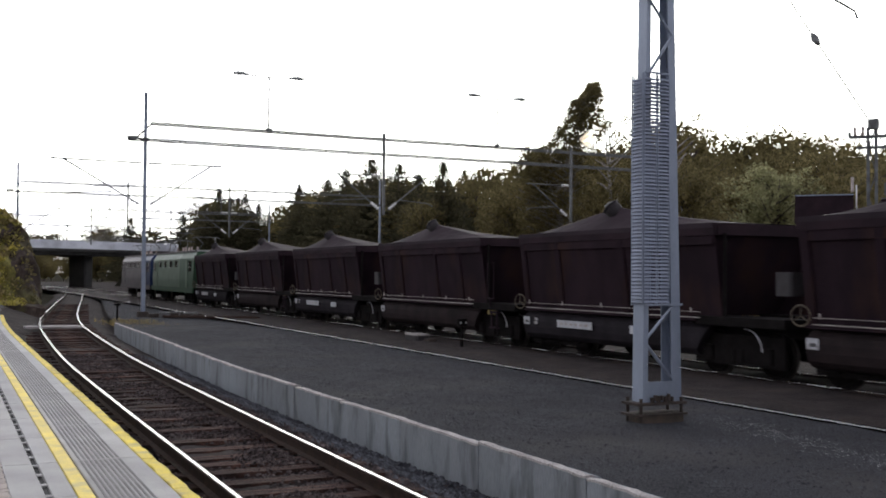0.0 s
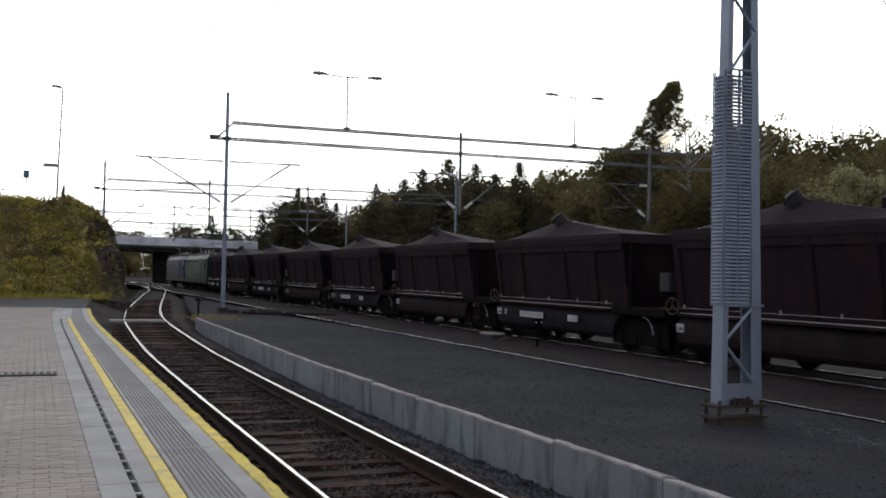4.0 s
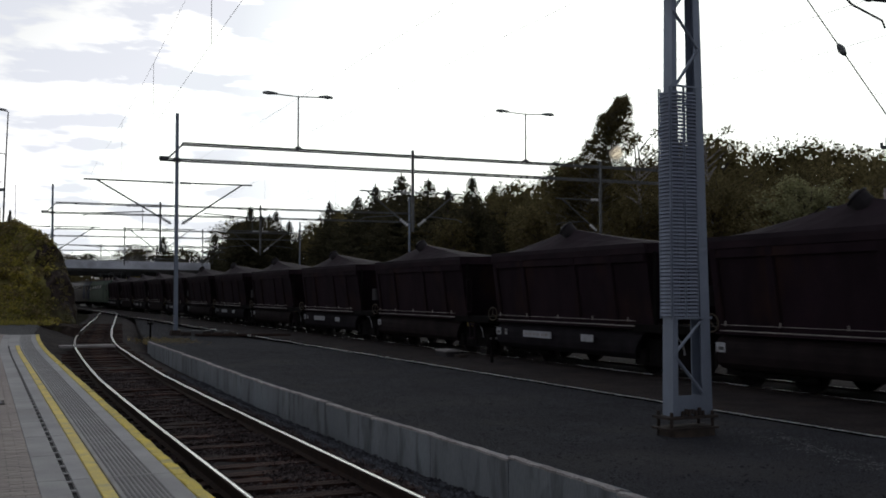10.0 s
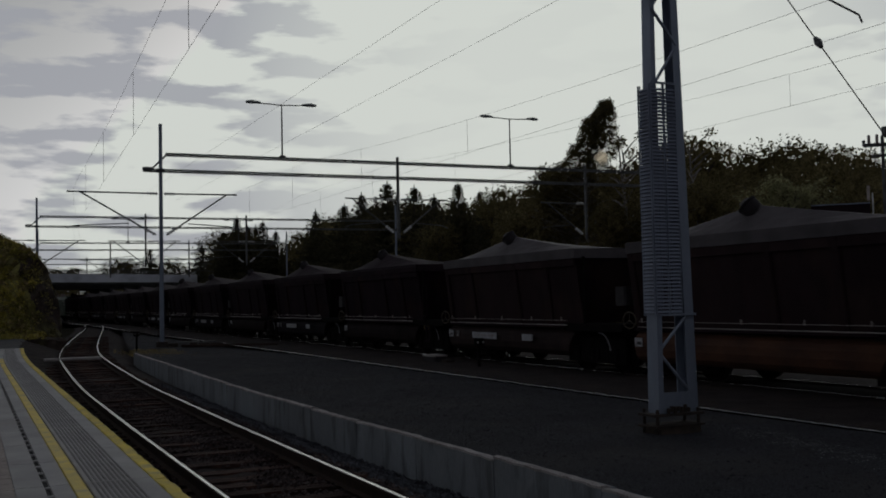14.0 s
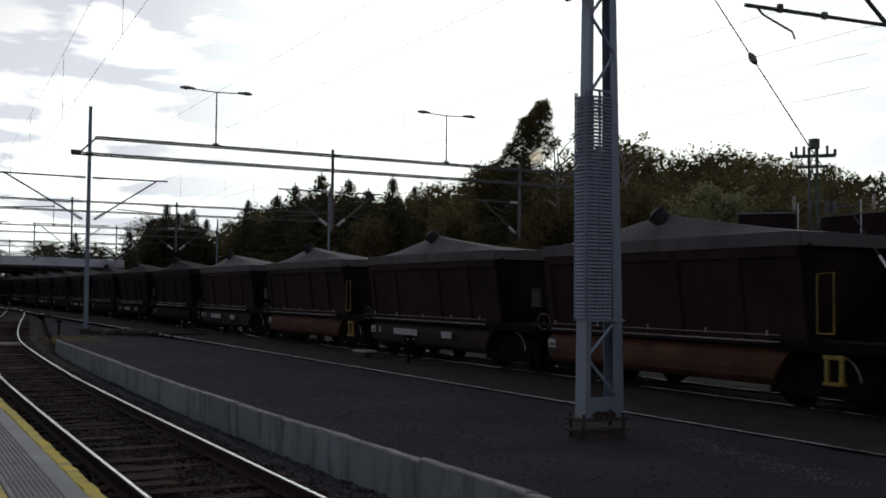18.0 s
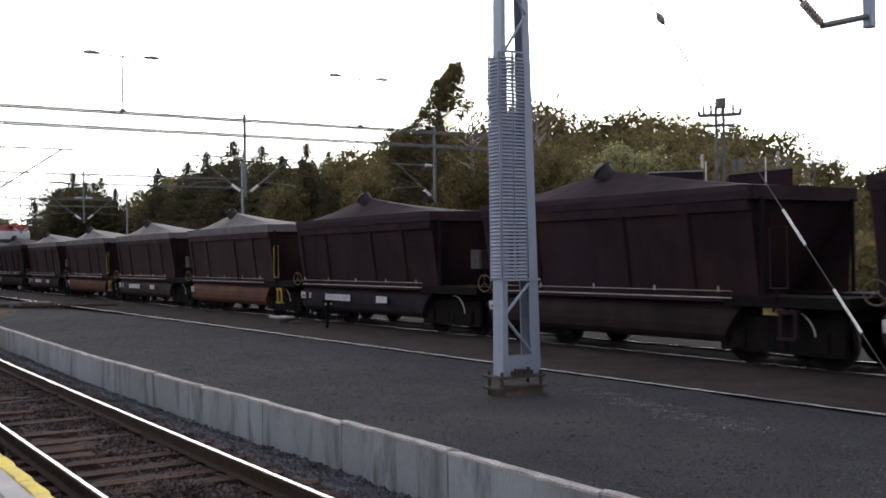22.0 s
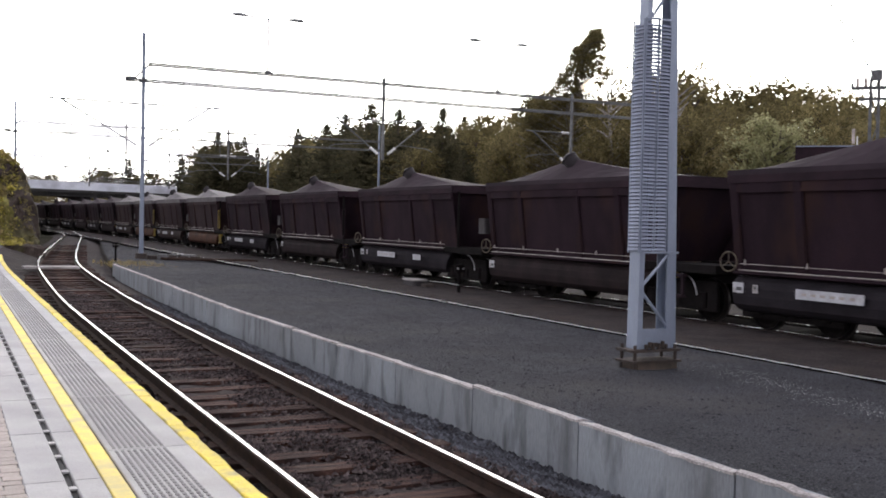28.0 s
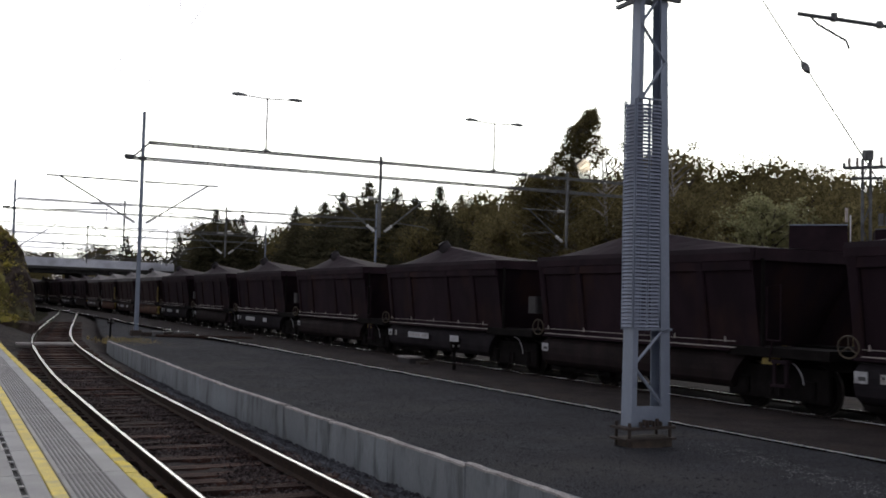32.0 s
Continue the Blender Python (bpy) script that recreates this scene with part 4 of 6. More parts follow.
# ---- bridge ----
br = thing("road_bridge", "grey concrete road bridge with steel railing crossing the tracks", "bridge", kind="structure")
br.matrix_basis = pose(3, 137, -0.35, 0, 0, 28)
part("parapet", Shape().box((14, 0, 6.0), (34, 0.35, 1.15)), MAT["bridge"], br)
part("parapet", Shape().box((14, 8, 6.0), (34, 0.35, 1.15)), MAT["bridge"], br)
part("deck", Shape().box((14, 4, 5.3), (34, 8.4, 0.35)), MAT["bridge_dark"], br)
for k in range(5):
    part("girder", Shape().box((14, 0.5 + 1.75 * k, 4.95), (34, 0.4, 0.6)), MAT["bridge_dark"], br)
part("railing", Shape().box((14, 0, 6.95), (34, 0.05, 0.06)).box((14, 0, 6.75), (34, 0.04, 0.04)), MAT["galv_dark"], br)
for k in range(18):
    part("railing_post", Shape().box((-2.5 + 2 * k, 0, 6.7), (0.06, 0.06, 0.6)), MAT["galv_dark"], br)
for name_, x0_, x1_ in (("approach_ramp", 31.0, 125.0), ("approach_ramp", -62.0, -3.0)):
    part(name_, Shape().extrude([(-1.0, -0.7), (0.0, 5.47), (8.2, 5.47), (16.0, -0.7)], 0, 1), MAT["earth"], br).matrix_basis = Matrix.Translation((x0_, 0, 0)) @ Matrix(((0, x1_ - x0_, 0, 0), (1, 0, 0, 0), (0, 0, 1, 0), (0, 0, 0, 1)))
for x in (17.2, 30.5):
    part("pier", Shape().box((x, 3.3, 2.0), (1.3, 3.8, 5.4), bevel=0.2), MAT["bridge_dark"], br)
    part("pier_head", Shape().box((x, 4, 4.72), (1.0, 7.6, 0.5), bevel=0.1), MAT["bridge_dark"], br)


# ---- train ----
P, BODY = 10.05, 7.75


WHEELSET = []


def wheelset(parent, y, rolling):
    if not WHEELSET:
        half = [(0.0, 0.08), (0.66, 0.08), (0.68, 0.40), (0.685, 0.485), (0.715, 0.485), (0.72, 0.46), (0.826, 0.455), (0.83, 0.40), (0.80, 0.36), (0.80, 0.14), (0.84, 0.12), (0.84, 0.0)]
        turned = [(-x, r) for x, r in half[:0:-1]] + half
        n, shape = 24, Shape()
        shape.add([(x, r * math.cos(2 * math.pi * k / n), r * math.sin(2 * math.pi * k / n)) for x, r in turned for k in range(n)],
                  [(i * n + k, i * n + (k + 1) % n, (i + 1) * n + (k + 1) % n, (i + 1) * n + k) for i in range(len(turned) - 1) for k in range(n)])
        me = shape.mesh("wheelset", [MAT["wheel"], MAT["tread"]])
        for i, q in enumerate(me.polygons):
            if min(turned[i // n][1], turned[i // n + 1][1]) > 0.45:
                q.material_index = 1
        WHEELSET.append(me)
    ws = part("wheelset", WHEELSET[0], None, parent, "steel wheelset with worn bright rims")
    ws.matrix_parent_inverse = Matrix.Translation((0, y, 0.46))
    rolling.append(ws)
    return ws


def bogie(w, y, rolling, yellow=False):
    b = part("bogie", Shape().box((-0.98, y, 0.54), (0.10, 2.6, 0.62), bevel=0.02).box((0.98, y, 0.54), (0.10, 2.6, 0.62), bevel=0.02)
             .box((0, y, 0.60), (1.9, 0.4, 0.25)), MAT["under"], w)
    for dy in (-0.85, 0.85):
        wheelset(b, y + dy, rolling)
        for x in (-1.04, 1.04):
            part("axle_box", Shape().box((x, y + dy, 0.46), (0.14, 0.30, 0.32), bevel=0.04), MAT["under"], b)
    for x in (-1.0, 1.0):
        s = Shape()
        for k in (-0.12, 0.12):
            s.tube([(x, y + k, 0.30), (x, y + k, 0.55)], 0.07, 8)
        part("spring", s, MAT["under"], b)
    return b


def ore_wagon(kind, rolling):
    w = thing("ore_wagon", dict(A="dark red-brown covered ore wagon with white side plates and grey flaps",
                               B="dark red-brown covered ore wagon with brown flaps and dark end ladder",
                               C="faded red-brown covered ore wagon with rusty flaps and yellow ladder",
                               D="faded red-brown covered ore wagon with pale cover and white side plates")[kind], "wagon", group="wagons of the ore train")
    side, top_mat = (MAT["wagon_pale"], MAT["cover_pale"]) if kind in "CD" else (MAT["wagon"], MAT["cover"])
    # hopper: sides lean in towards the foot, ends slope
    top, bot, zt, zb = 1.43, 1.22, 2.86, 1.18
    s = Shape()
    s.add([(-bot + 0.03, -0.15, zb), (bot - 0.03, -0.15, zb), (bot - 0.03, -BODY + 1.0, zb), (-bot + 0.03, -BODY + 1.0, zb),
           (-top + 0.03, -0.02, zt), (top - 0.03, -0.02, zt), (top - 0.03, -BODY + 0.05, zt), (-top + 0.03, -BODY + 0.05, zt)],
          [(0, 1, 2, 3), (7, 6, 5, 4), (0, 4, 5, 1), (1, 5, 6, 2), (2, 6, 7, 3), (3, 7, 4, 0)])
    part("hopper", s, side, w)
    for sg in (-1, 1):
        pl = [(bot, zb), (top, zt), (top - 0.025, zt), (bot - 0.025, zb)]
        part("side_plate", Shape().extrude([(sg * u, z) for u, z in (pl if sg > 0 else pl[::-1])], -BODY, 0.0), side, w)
    part("rim", Shape().box((-1.44, -BODY / 2, 2.98), (0.08, BODY + 0.1, 0.24), bevel=0.01).box((1.44, -BODY / 2, 2.98), (0.08, BODY + 0.1, 0.24), bevel=0.01)
         .box((0, 0.02, 2.98), (2.8, 0.08, 0.24)).box((0, -BODY - 0.02, 2.98), (2.8, 0.08, 0.24)), top_mat if kind in "CD" else MAT["wagon_rim"], w)
    ribm = Shape().box((0, 0, 0), (0.07, 0.24, 1.72), turn=Matrix.Rotation(radians(-7.1), 3, "Y"), bevel=0.03).mesh("rib", side)
    for y in (-0.13, -1.8, -4.55, -6.25):
        part("rib", ribm, None, w).matrix_basis = pose(-1.345, y, 2.0)
        part("rib", ribm, None, w).matrix_basis = pose(1.345, y, 2.0, 0, 0, 180)
    for sg in (-1, 1):
        part("top_band", Shape().box((sg * 1.435, -BODY / 2, 2.76), (0.06, BODY - 0.02, 0.18), bevel=0.02), side, w)
    # tented cover
    cv = Shape()
    ny, nx = 12, 15
    for j in range(ny + 1):
        y = 0.02 - (BODY + 0.04) * j / ny
        rise = 0.56 * (1 - abs(2 * j / ny - 1)) ** 1.15
        for i in range(nx + 1):
            x = -1.46 + 2.92 * i / nx
            across = (x + 1.46) / 0.4 if x < -1.06 else 1.0 - 0.75 * (x + 1.06) / 2.52
            cv.v.append((x, y, 3.09 + rise * min(1.0, across) + 0.03 * (1 - (x / 1.46) ** 2)))
    cv.f = [(j * (nx + 1) + i, (j + 1) * (nx + 1) + i, (j + 1) * (nx + 1) + i + 1, j * (nx + 1) + i + 1) for j in range(ny) for i in range(nx)]
    cv.box((-1.47, -BODY / 2, 3.06), (0.03, BODY, 0.10))
    cov = part("cover", cv, top_mat, w, "pale grey weathered tented wagon cover" if kind in "CD" else "dark purple-grey tented wagon cover", smooth=False)
    hd = Shape()
    hd.tube([(-0.98, -4.0, 3.36), (-1.06, -3.88, 3.50), (-1.14, -3.74, 3.66)], 0.18, 14, 0.21)
    hd.ring((-1.14, -3.74, 3.66), 0.20, 0.03, (-0.35, 0.5, 0.6), 12, 5)
    part("hood", hd, MAT["hood"], cov, "dark upright hood in the middle of the cover", True)
    part("hood_tip", Shape().tube([(-1.15, -3.725, 3.68), (-1.17, -3.69, 3.725)], 0.13, 12, 0.11), MAT["hood_tip"], cov, "pale tip at the upper end of the hood", True)
    # lower flaps
    flap = [(-1.02, 1.10), (-1.26, 1.04), (-1.35, 0.95), (-1.39, 0.82), (-1.39, 0.66), (-1.35, 0.50), (-1.25, 0.40), (-1.11, 0.35), (-0.94, 0.35)]
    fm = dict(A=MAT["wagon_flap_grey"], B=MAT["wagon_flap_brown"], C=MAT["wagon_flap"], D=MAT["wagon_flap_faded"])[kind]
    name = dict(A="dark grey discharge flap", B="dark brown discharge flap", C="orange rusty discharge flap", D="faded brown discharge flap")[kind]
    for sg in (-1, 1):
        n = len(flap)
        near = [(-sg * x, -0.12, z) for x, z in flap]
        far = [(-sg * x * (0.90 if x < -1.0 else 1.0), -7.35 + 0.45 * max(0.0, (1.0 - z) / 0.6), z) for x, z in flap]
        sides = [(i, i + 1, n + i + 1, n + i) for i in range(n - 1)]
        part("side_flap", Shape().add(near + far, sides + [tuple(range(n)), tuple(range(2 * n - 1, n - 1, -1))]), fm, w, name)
    part("flap_gutter", Shape().extrude([(-1.36, 1.14), (-1.40, 1.10), (-1.30, 1.06), (-1.2, 1.14)], -7.1, -0.1), MAT["wagon"], w)
    part("side_pipe", Shape().tube([(-1.46, -0.35, 1.17), (-1.46, -7.35, 1.17)], 0.012, 6), MAT["pipe"], w, "thin bright side pipe")
    part("side_pipe", Shape().tube([(-1.45, -0.35, 1.29), (-1.45, -7.35, 1.29)], 0.007, 6), MAT["pipe"], w)
    for y in (-0.5, -2.1, -3.8, -5.5, -7.05):
        part("pipe_clip", Shape().box((-1.45, y, 1.32), (0.03, 0.03, 0.10), bevel=0.006), MAT["pipe"], w)
    hw = part("handwheel", Shape().ring((-1.52, -0.12, 1.32), 0.19, 0.017, (1, 0.25, 0)), MAT["wheel_rim"], w, "yellow-brown spoked handwheel", True)
    for a in (90, 210, 330):
        part("spoke", Shape().tube([(-1.52, -0.12, 1.32), (-1.52, -0.12 + 0.18 * math.cos(radians(a)), 1.32 + 0.18 * math.sin(radians(a)))], 0.012, 6), MAT["wheel_rim"], hw)
    # plates
    part("tag", Shape().box((-1.40, -0.28, 0.82), (0.02, 0.28, 0.20)), MAT["plate"], w, "small white data tag")
    part("tag_print", Shape().box((-1.412, -0.31, 0.80), (0.006, 0.16, 0.07)), MAT["ink"], w)
    if kind in "AD":
        part("tag", Shape().box((-1.40, -0.75, 0.82), (0.02, 0.13, 0.16)), MAT["plate"], w)
        part("tag_print", Shape().box((-1.412, -0.75, 0.84), (0.006, 0.07, 0.05)), MAT["ink"], w)
        part("number_plate", Shape().box((-1.40, -2.57, 0.80), (0.02, 1.55, 0.18)), MAT["plate"], w, "long white side plate with plain bars")
        for k in range(6):
            part("plate_bar", Shape().box((-1.412, -2.0 - 0.22 * k, 0.80), (0.006, 0.12, 0.05)), MAT["pipe"], w)
        part("number_plate", Shape().box((-1.40, -5.16, 0.80), (0.02, 0.57, 0.18)), MAT["plate"], w)
        part("brake_box", Shape().box((-1.05, -9.55, 1.88), (0.6, 0.42, 0.45), bevel=0.04), MAT["grey_box"], w, "dark grey cabinet at the wagon end")
    else:
        paint = MAT["yellow_steel"] if kind == "C" else MAT["wagon_rim"]
        part("end_ladder", Shape().tube([(-1.42, -8.15, 1.35), (-1.42, -8.15, 2.35), (-1.42, -8.50, 2.38), (-1.42, -8.50, 1.35)], 0.015, 6)
             .tube([(-1.42, -8.15, 1.35), (-1.42, -8.50, 1.35)], 0.015, 6), paint, w, "yellow tubular end ladder" if kind == "C" else "dark tubular end ladder")
        if kind == "B":
            part("valve_box", Shape().box((-1.22, -8.05, 0.95), (0.10, 0.42, 0.12), bevel=0.03), MAT["yellow_steel"], w, "worn yellow valve box")
        part("foot_step", Shape().box((-1.34, -8.45, 0.96), (0.14, 0.42, 0.07), bevel=0.015).box((-1.36, -8.30, 0.74), (0.05, 0.07, 0.42)).box((-1.36, -8.60, 0.74), (0.05, 0.07, 0.42)).box((-1.36, -8.45, 0.52), (0.14, 0.38, 0.05)), paint, w)
        part("ladder_strut", Shape().tube([(-1.42, -8.3, 1.35), (-1.30, -8.1, 0.95)], 0.02, 6), MAT["wagon"], w)
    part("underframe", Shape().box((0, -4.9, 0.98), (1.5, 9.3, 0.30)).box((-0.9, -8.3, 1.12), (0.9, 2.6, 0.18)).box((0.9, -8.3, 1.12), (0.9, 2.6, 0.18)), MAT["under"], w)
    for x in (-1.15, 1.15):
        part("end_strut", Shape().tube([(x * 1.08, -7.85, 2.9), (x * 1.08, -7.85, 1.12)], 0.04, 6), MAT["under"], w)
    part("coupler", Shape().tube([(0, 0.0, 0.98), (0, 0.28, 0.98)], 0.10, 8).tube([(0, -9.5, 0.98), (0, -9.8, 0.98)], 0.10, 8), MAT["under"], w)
    for y in (-1.3, -8.0):
        bogie(w, y, rolling, kind != "A" and y < -5)
    # pale arc added for the sun's glint on the rear wheel rim
    part("brake_hose", Shape().tube([(-1.16, -8.36 - 0.46 * math.cos(radians(a)), 0.52 + 0.46 * math.sin(radians(a))) for a in range(95, 0, -10)], 0.014, 6), MAT["plate"], w, "thin pale arc standing for the sunlit glint on the wheel rim")
    return w


def locomotive(body, nose, rear, roof, stripe, label, rolling):
    t = thing("locomotive", label, "locomotive", group="locomotives of the ore train")
    ring = [(-1.45, 1.05), (-1.48, 1.6), (-1.42, 2.95), (-1.15, 3.38), (1.15, 3.38), (1.42, 2.95), (1.48, 1.6), (1.45, 1.05)]
    part("body", Shape().extrude(ring, -10.39, -2.2), body, t)
    part("cab", Shape().extrude(ring, -2.19, -0.75).add([(x, -0.75, z) for x, z in ring] + [(x * 0.86, -0.05 - 0.5 * (z > 3.0) - 0.25 * (z > 2.2) * (z <= 3.0), z) for x, z in ring],
         [(i, 8 + i, 8 + (i + 1) % 8, (i + 1) % 8) for i in range(8)] + [tuple(range(15, 7, -1))]), nose, t)
    part("cab", Shape().extrude(ring, -14.6, -10.4), rear, t)
    part("skirt", Shape().box((-1.42, -7.3, 0.92), (0.08, 14.2, 0.32)).box((1.42, -7.3, 0.92), (0.08, 14.2, 0.32)), stripe, t)
    part("roof", Shape().box((0, -7.3, 3.43), (2.0, 12.8, 0.14), bevel=0.1), roof, t)
    part("roof_rail", Shape().box((-1.18, -7.3, 3.43), (0.10, 13.6, 0.10)), MAT["loco_grey"], t)
    for y in (-3.6, -5.4, -7.4, -9.2):
        part("window", Shape().box((-1.445, y, 2.62), (0.03, 0.75, 0.42)), MAT["glass"], t)
    for y in (-1.4, -13.6):
        part("cab_window", Shape().box((-1.455, y, 2.45), (0.03, 0.7, 0.65)), MAT["glass"], t)
        part("door", Shape().box((-1.475, y - 0.95 if y > -5 else y + 0.95, 1.95), (0.03, 0.6, 1.75)), nose, t)
    for y in (-3.0, -11.6):
        p = part("pantograph", Shape().tube([(-0.5, y, 3.5), (-0.4, y - 0.9, 3.95), (-0.6, y, 4.35)], 0.03, 6).tube([(0.5, y, 3.5), (0.4, y - 0.9, 3.95), (0.6, y, 4.35)], 0.03, 6), MAT["galv_dark"], t)
        part("contact_strip", Shape().tube([(-0.9, y, 4.28), (-0.7, y, 4.38), (0.7, y, 4.38), (0.9, y, 4.28)], 0.025, 6), MAT["galv_dark"], p)
    for k in range(6):
        part("roof_insulator", Shape().tube([(-0.6 + 0.2 * (k % 3), -5.5 - 0.9 * k, 3.48), (-0.6 + 0.2 * (k % 3), -5.5 - 0.9 * k, 3.80)], 0.07, 8), MAT["insulator"], t)
    part("frame", Shape().box((0, -7.3, 0.9), (2.4, 14.4, 0.35)), MAT["under"], t)
    for y in (-3.0, -11.6):
        bogie(t, y, rolling)
    for x in (-0.85, 0.85):
        part("buffer", Shape().tube([(x, 0, 1.02), (x, 0.35, 1.02)], 0.12, 10).tube([(x, 0.35, 1.02), (x, 0.42, 1.02)], 0.24, 14), MAT["under"], t)
    part("headlight", Shape().tube([(-0.9, -0.05, 1.55), (-0.9, 0.02, 1.55)], 0.12, 10), MAT["insulator_white"], t)
    part("headlight", Shape().tube([(0.9, -0.05, 1.55), (0.9, 0.02, 1.55)], 0.12, 10), MAT["insulator_white"], t)
    return t


ROLLING = []
wagon_a, wagon_b, wagon_c, wagon_d = (ore_wagon(kind, ROLLING) for kind in "ABCD")
TRAIN = [(wagon_a, 0.0), (wagon_b, -P), (wagon_c, -11 * P), (wagon_d, -8 * P)]
for k in range(-4, 19):
    if k in (0, 1, 8, 11):
        continue
    model = wagon_d if k == 10 else wagon_c if k == 9 else wagon_a if k % 2 == 0 else wagon_b
    TRAIN.append((copy_thing(model, pose(TRAIN_X, 24 - P * k, 0)), -P * k))
TRAIN.append((locomotive(MAT["loco_light"], MAT["loco_light"], MAT["loco_green"], MAT["loco_roof"], MAT["loco_green"], "pale green electric locomotive with a darker green rear end", ROLLING), 4 * P + 15.0))
TRAIN.append((locomotive(MAT["loco_grey"], MAT["loco_grey"], MAT["loco_blue"], MAT["loco_roof"], MAT["loco_grey"], "silver-grey electric locomotive with a blue rear end", ROLLING), 4 * P + 30.0))


# ---- left bank ----
def bank_edge(x):
    """Height of the bank's skyline across the yard."""
    pts = ((-40, 5.5), (1.6, 5.5), (2.76, 5.0), (3.4, 4.35), (3.8, 3.6), (4.08, 2.4), (4.25, 1.0), (4.35, -0.5))
    for (a, za), (b, zb) in zip(pts, pts[1:]):
        if x <= b:
            return za + (zb - za) * max(0, x - a) / (b - a)
    return -0.5


def bank_height(x, y):
    foot = 52.0 + 0.35 * max(0, x + 2) + 0.7 * noise.noise((x * 0.3, 0, 1))
    u = max(0.0, min(1.0, (y - foot) / (9.0 - 6.0 * min(1.0, max(0.0, (x - 0.5) / 3.0)))))
    rise = u ** 0.75
    back = max(0.0, y - 58) * (0.055 if x < -1 else 0.055 * max(0, (2.5 - x) / 3.5))
    z = 0.35 + (bank_edge(x) - 0.35) * rise + back
    crag = 0.30 * abs(noise.noise((x * 1.1, y * 0.5, 4.0))) if x > 1.5 else 0.0
    return z + crag + 0.25 * noise.noise((x * 0.7, y * 0.7, z * 0.4)) + 0.10 * noise.noise((x * 2.3, y * 2.3, 5.0))


BX = [-40 + 34 * i / 24 for i in range(24)] + [-6 + 7.5 * i / 22 for i in range(22)] + [1.5 + 2.85 * i / 26 for i in range(27)]
BY = [51.5 + 8 * j / 44 for j in range(44)] + [59.5 + 120 * (j / 40) ** 1.4 for j in range(41)]
bk = Shape()
for y in BY:
    for x in BX:
        z = bank_height(x, y) - 2.0 * max(0.0, 52.0 - y)
        k = min(1.0, max(0.0, (x - 1.3) / 1.2)) * (1.0 if y < 62 else 0.3)
        bk.v.append((x + k * (0.40 * noise.noise((y * 0.9, z * 0.8, 2.0)) + 0.20 * noise.noise((y * 2.6, z * 2.2, 6.0))),
                     y + k * (0.75 * noise.noise((x * 1.2, z * 0.9, 8.0)) + 0.35 * noise.noise((x * 3.0, z * 2.4, 9.0))), z))
nb = len(BX)
turf, rockf = Shape(), Shape()
turf.v = rockf.v = bk.v
for j in range(len(BY) - 1):
    for i in range(nb - 1):
        q = (j * nb + i, j * nb + i + 1, (j + 1) * nb + i + 1, (j + 1) * nb + i)
        (rockf if BX[i] > 2.75 + 1.3 * noise.noise((BY[j] * 0.5, BX[i] * 0.9, 0.0)) else turf).f.append(q)
solid("grass_bank", turf, MAT["bank"], "steep overgrown grassy bank behind the platform end", "bank", kind="structure", smooth=True)
solid("rock_face", rockf, MAT["rock"], "dark rough rock cutting beside the track", "rock", kind="structure")


def leaf_quads(s, c, spread, n, size, rng, flat=0.0):
    """n small leaf blades scattered round c."""
    for _ in range(n):
        while True:
            d = Vector((rng.uniform(-1, 1), rng.uniform(-1, 1), rng.uniform(-1, 1)))
            if d.length <= 1:
                break
        p = Vector(c) + Vector((d.x * spread[0], d.y * spread[1], d.z * spread[2]))
        a = Vector((rng.gauss(0, 1), rng.gauss(0, 1), rng.gauss(0, 1) * (1 - flat))).normalized()
        b = a.cross(Vector((rng.gauss(0, 1), rng.gauss(0, 1), rng.gauss(0, 1)))).normalized()
        k = size * rng.uniform(0.6, 1.3)
        s.add([p - a * k, p + b * k * 0.55, p + a * k, p - b * k * 0.55], [(0, 1, 2, 3)])


rng = random.Random(5)
fol, shrub = Shape(), Shape()
dry = Shape()
for _ in range(5600):
    x, y = rng.uniform(-9, 3.3), rng.uniform(52, 62)
    pick = rng.random() + 0.5 * noise.noise((x * 0.6, y * 0.5, 1.5))
    leaf_quads(dry if pick > 0.72 else fol, (x, y, bank_height(x, y) + 0.08), (0.25, 0.25, 0.16), 4, 0.08, rng)
for _ in range(620):
    x, y = rng.uniform(-9, 3.3), rng.uniform(52.6, 61)
    k = rng.uniform(0.15, 0.5) * (0.55 if x > 1.6 else 1.0)
    pick = rng.random() + 0.6 * noise.noise((x * 0.5, y * 0.4, 3.5))
    leaf_quads(fol if pick < 0.55 else shrub if pick < 0.8 else dry, (x, y, bank_height(x, y) + 0.4 * k), (k, k, k * 0.7), int(40 + 150 * k), 0.07, rng)
for _ in range(170):
    x, y = rng.uniform(2.3, 4.0), rng.uniform(53, 58)
    leaf_quads(shrub, (x, y, bank_height(x, y) + 0.03), (0.14, 0.3, 0.10), 12, 0.06, rng)
solid("bank_straw", dry, MAT["dry_grass"], "pale dry stems among the weeds on the bank", "plants", kind="stuff")
solid("bank_foliage", fol, MAT["grass"], "dense yellow-green weeds and grass on the bank", "plants", kind="stuff")
solid("bank_shrubs", shrub, MAT["leaf_light"], "low olive-brown bushes on the bank and rock", "plants", kind="stuff")


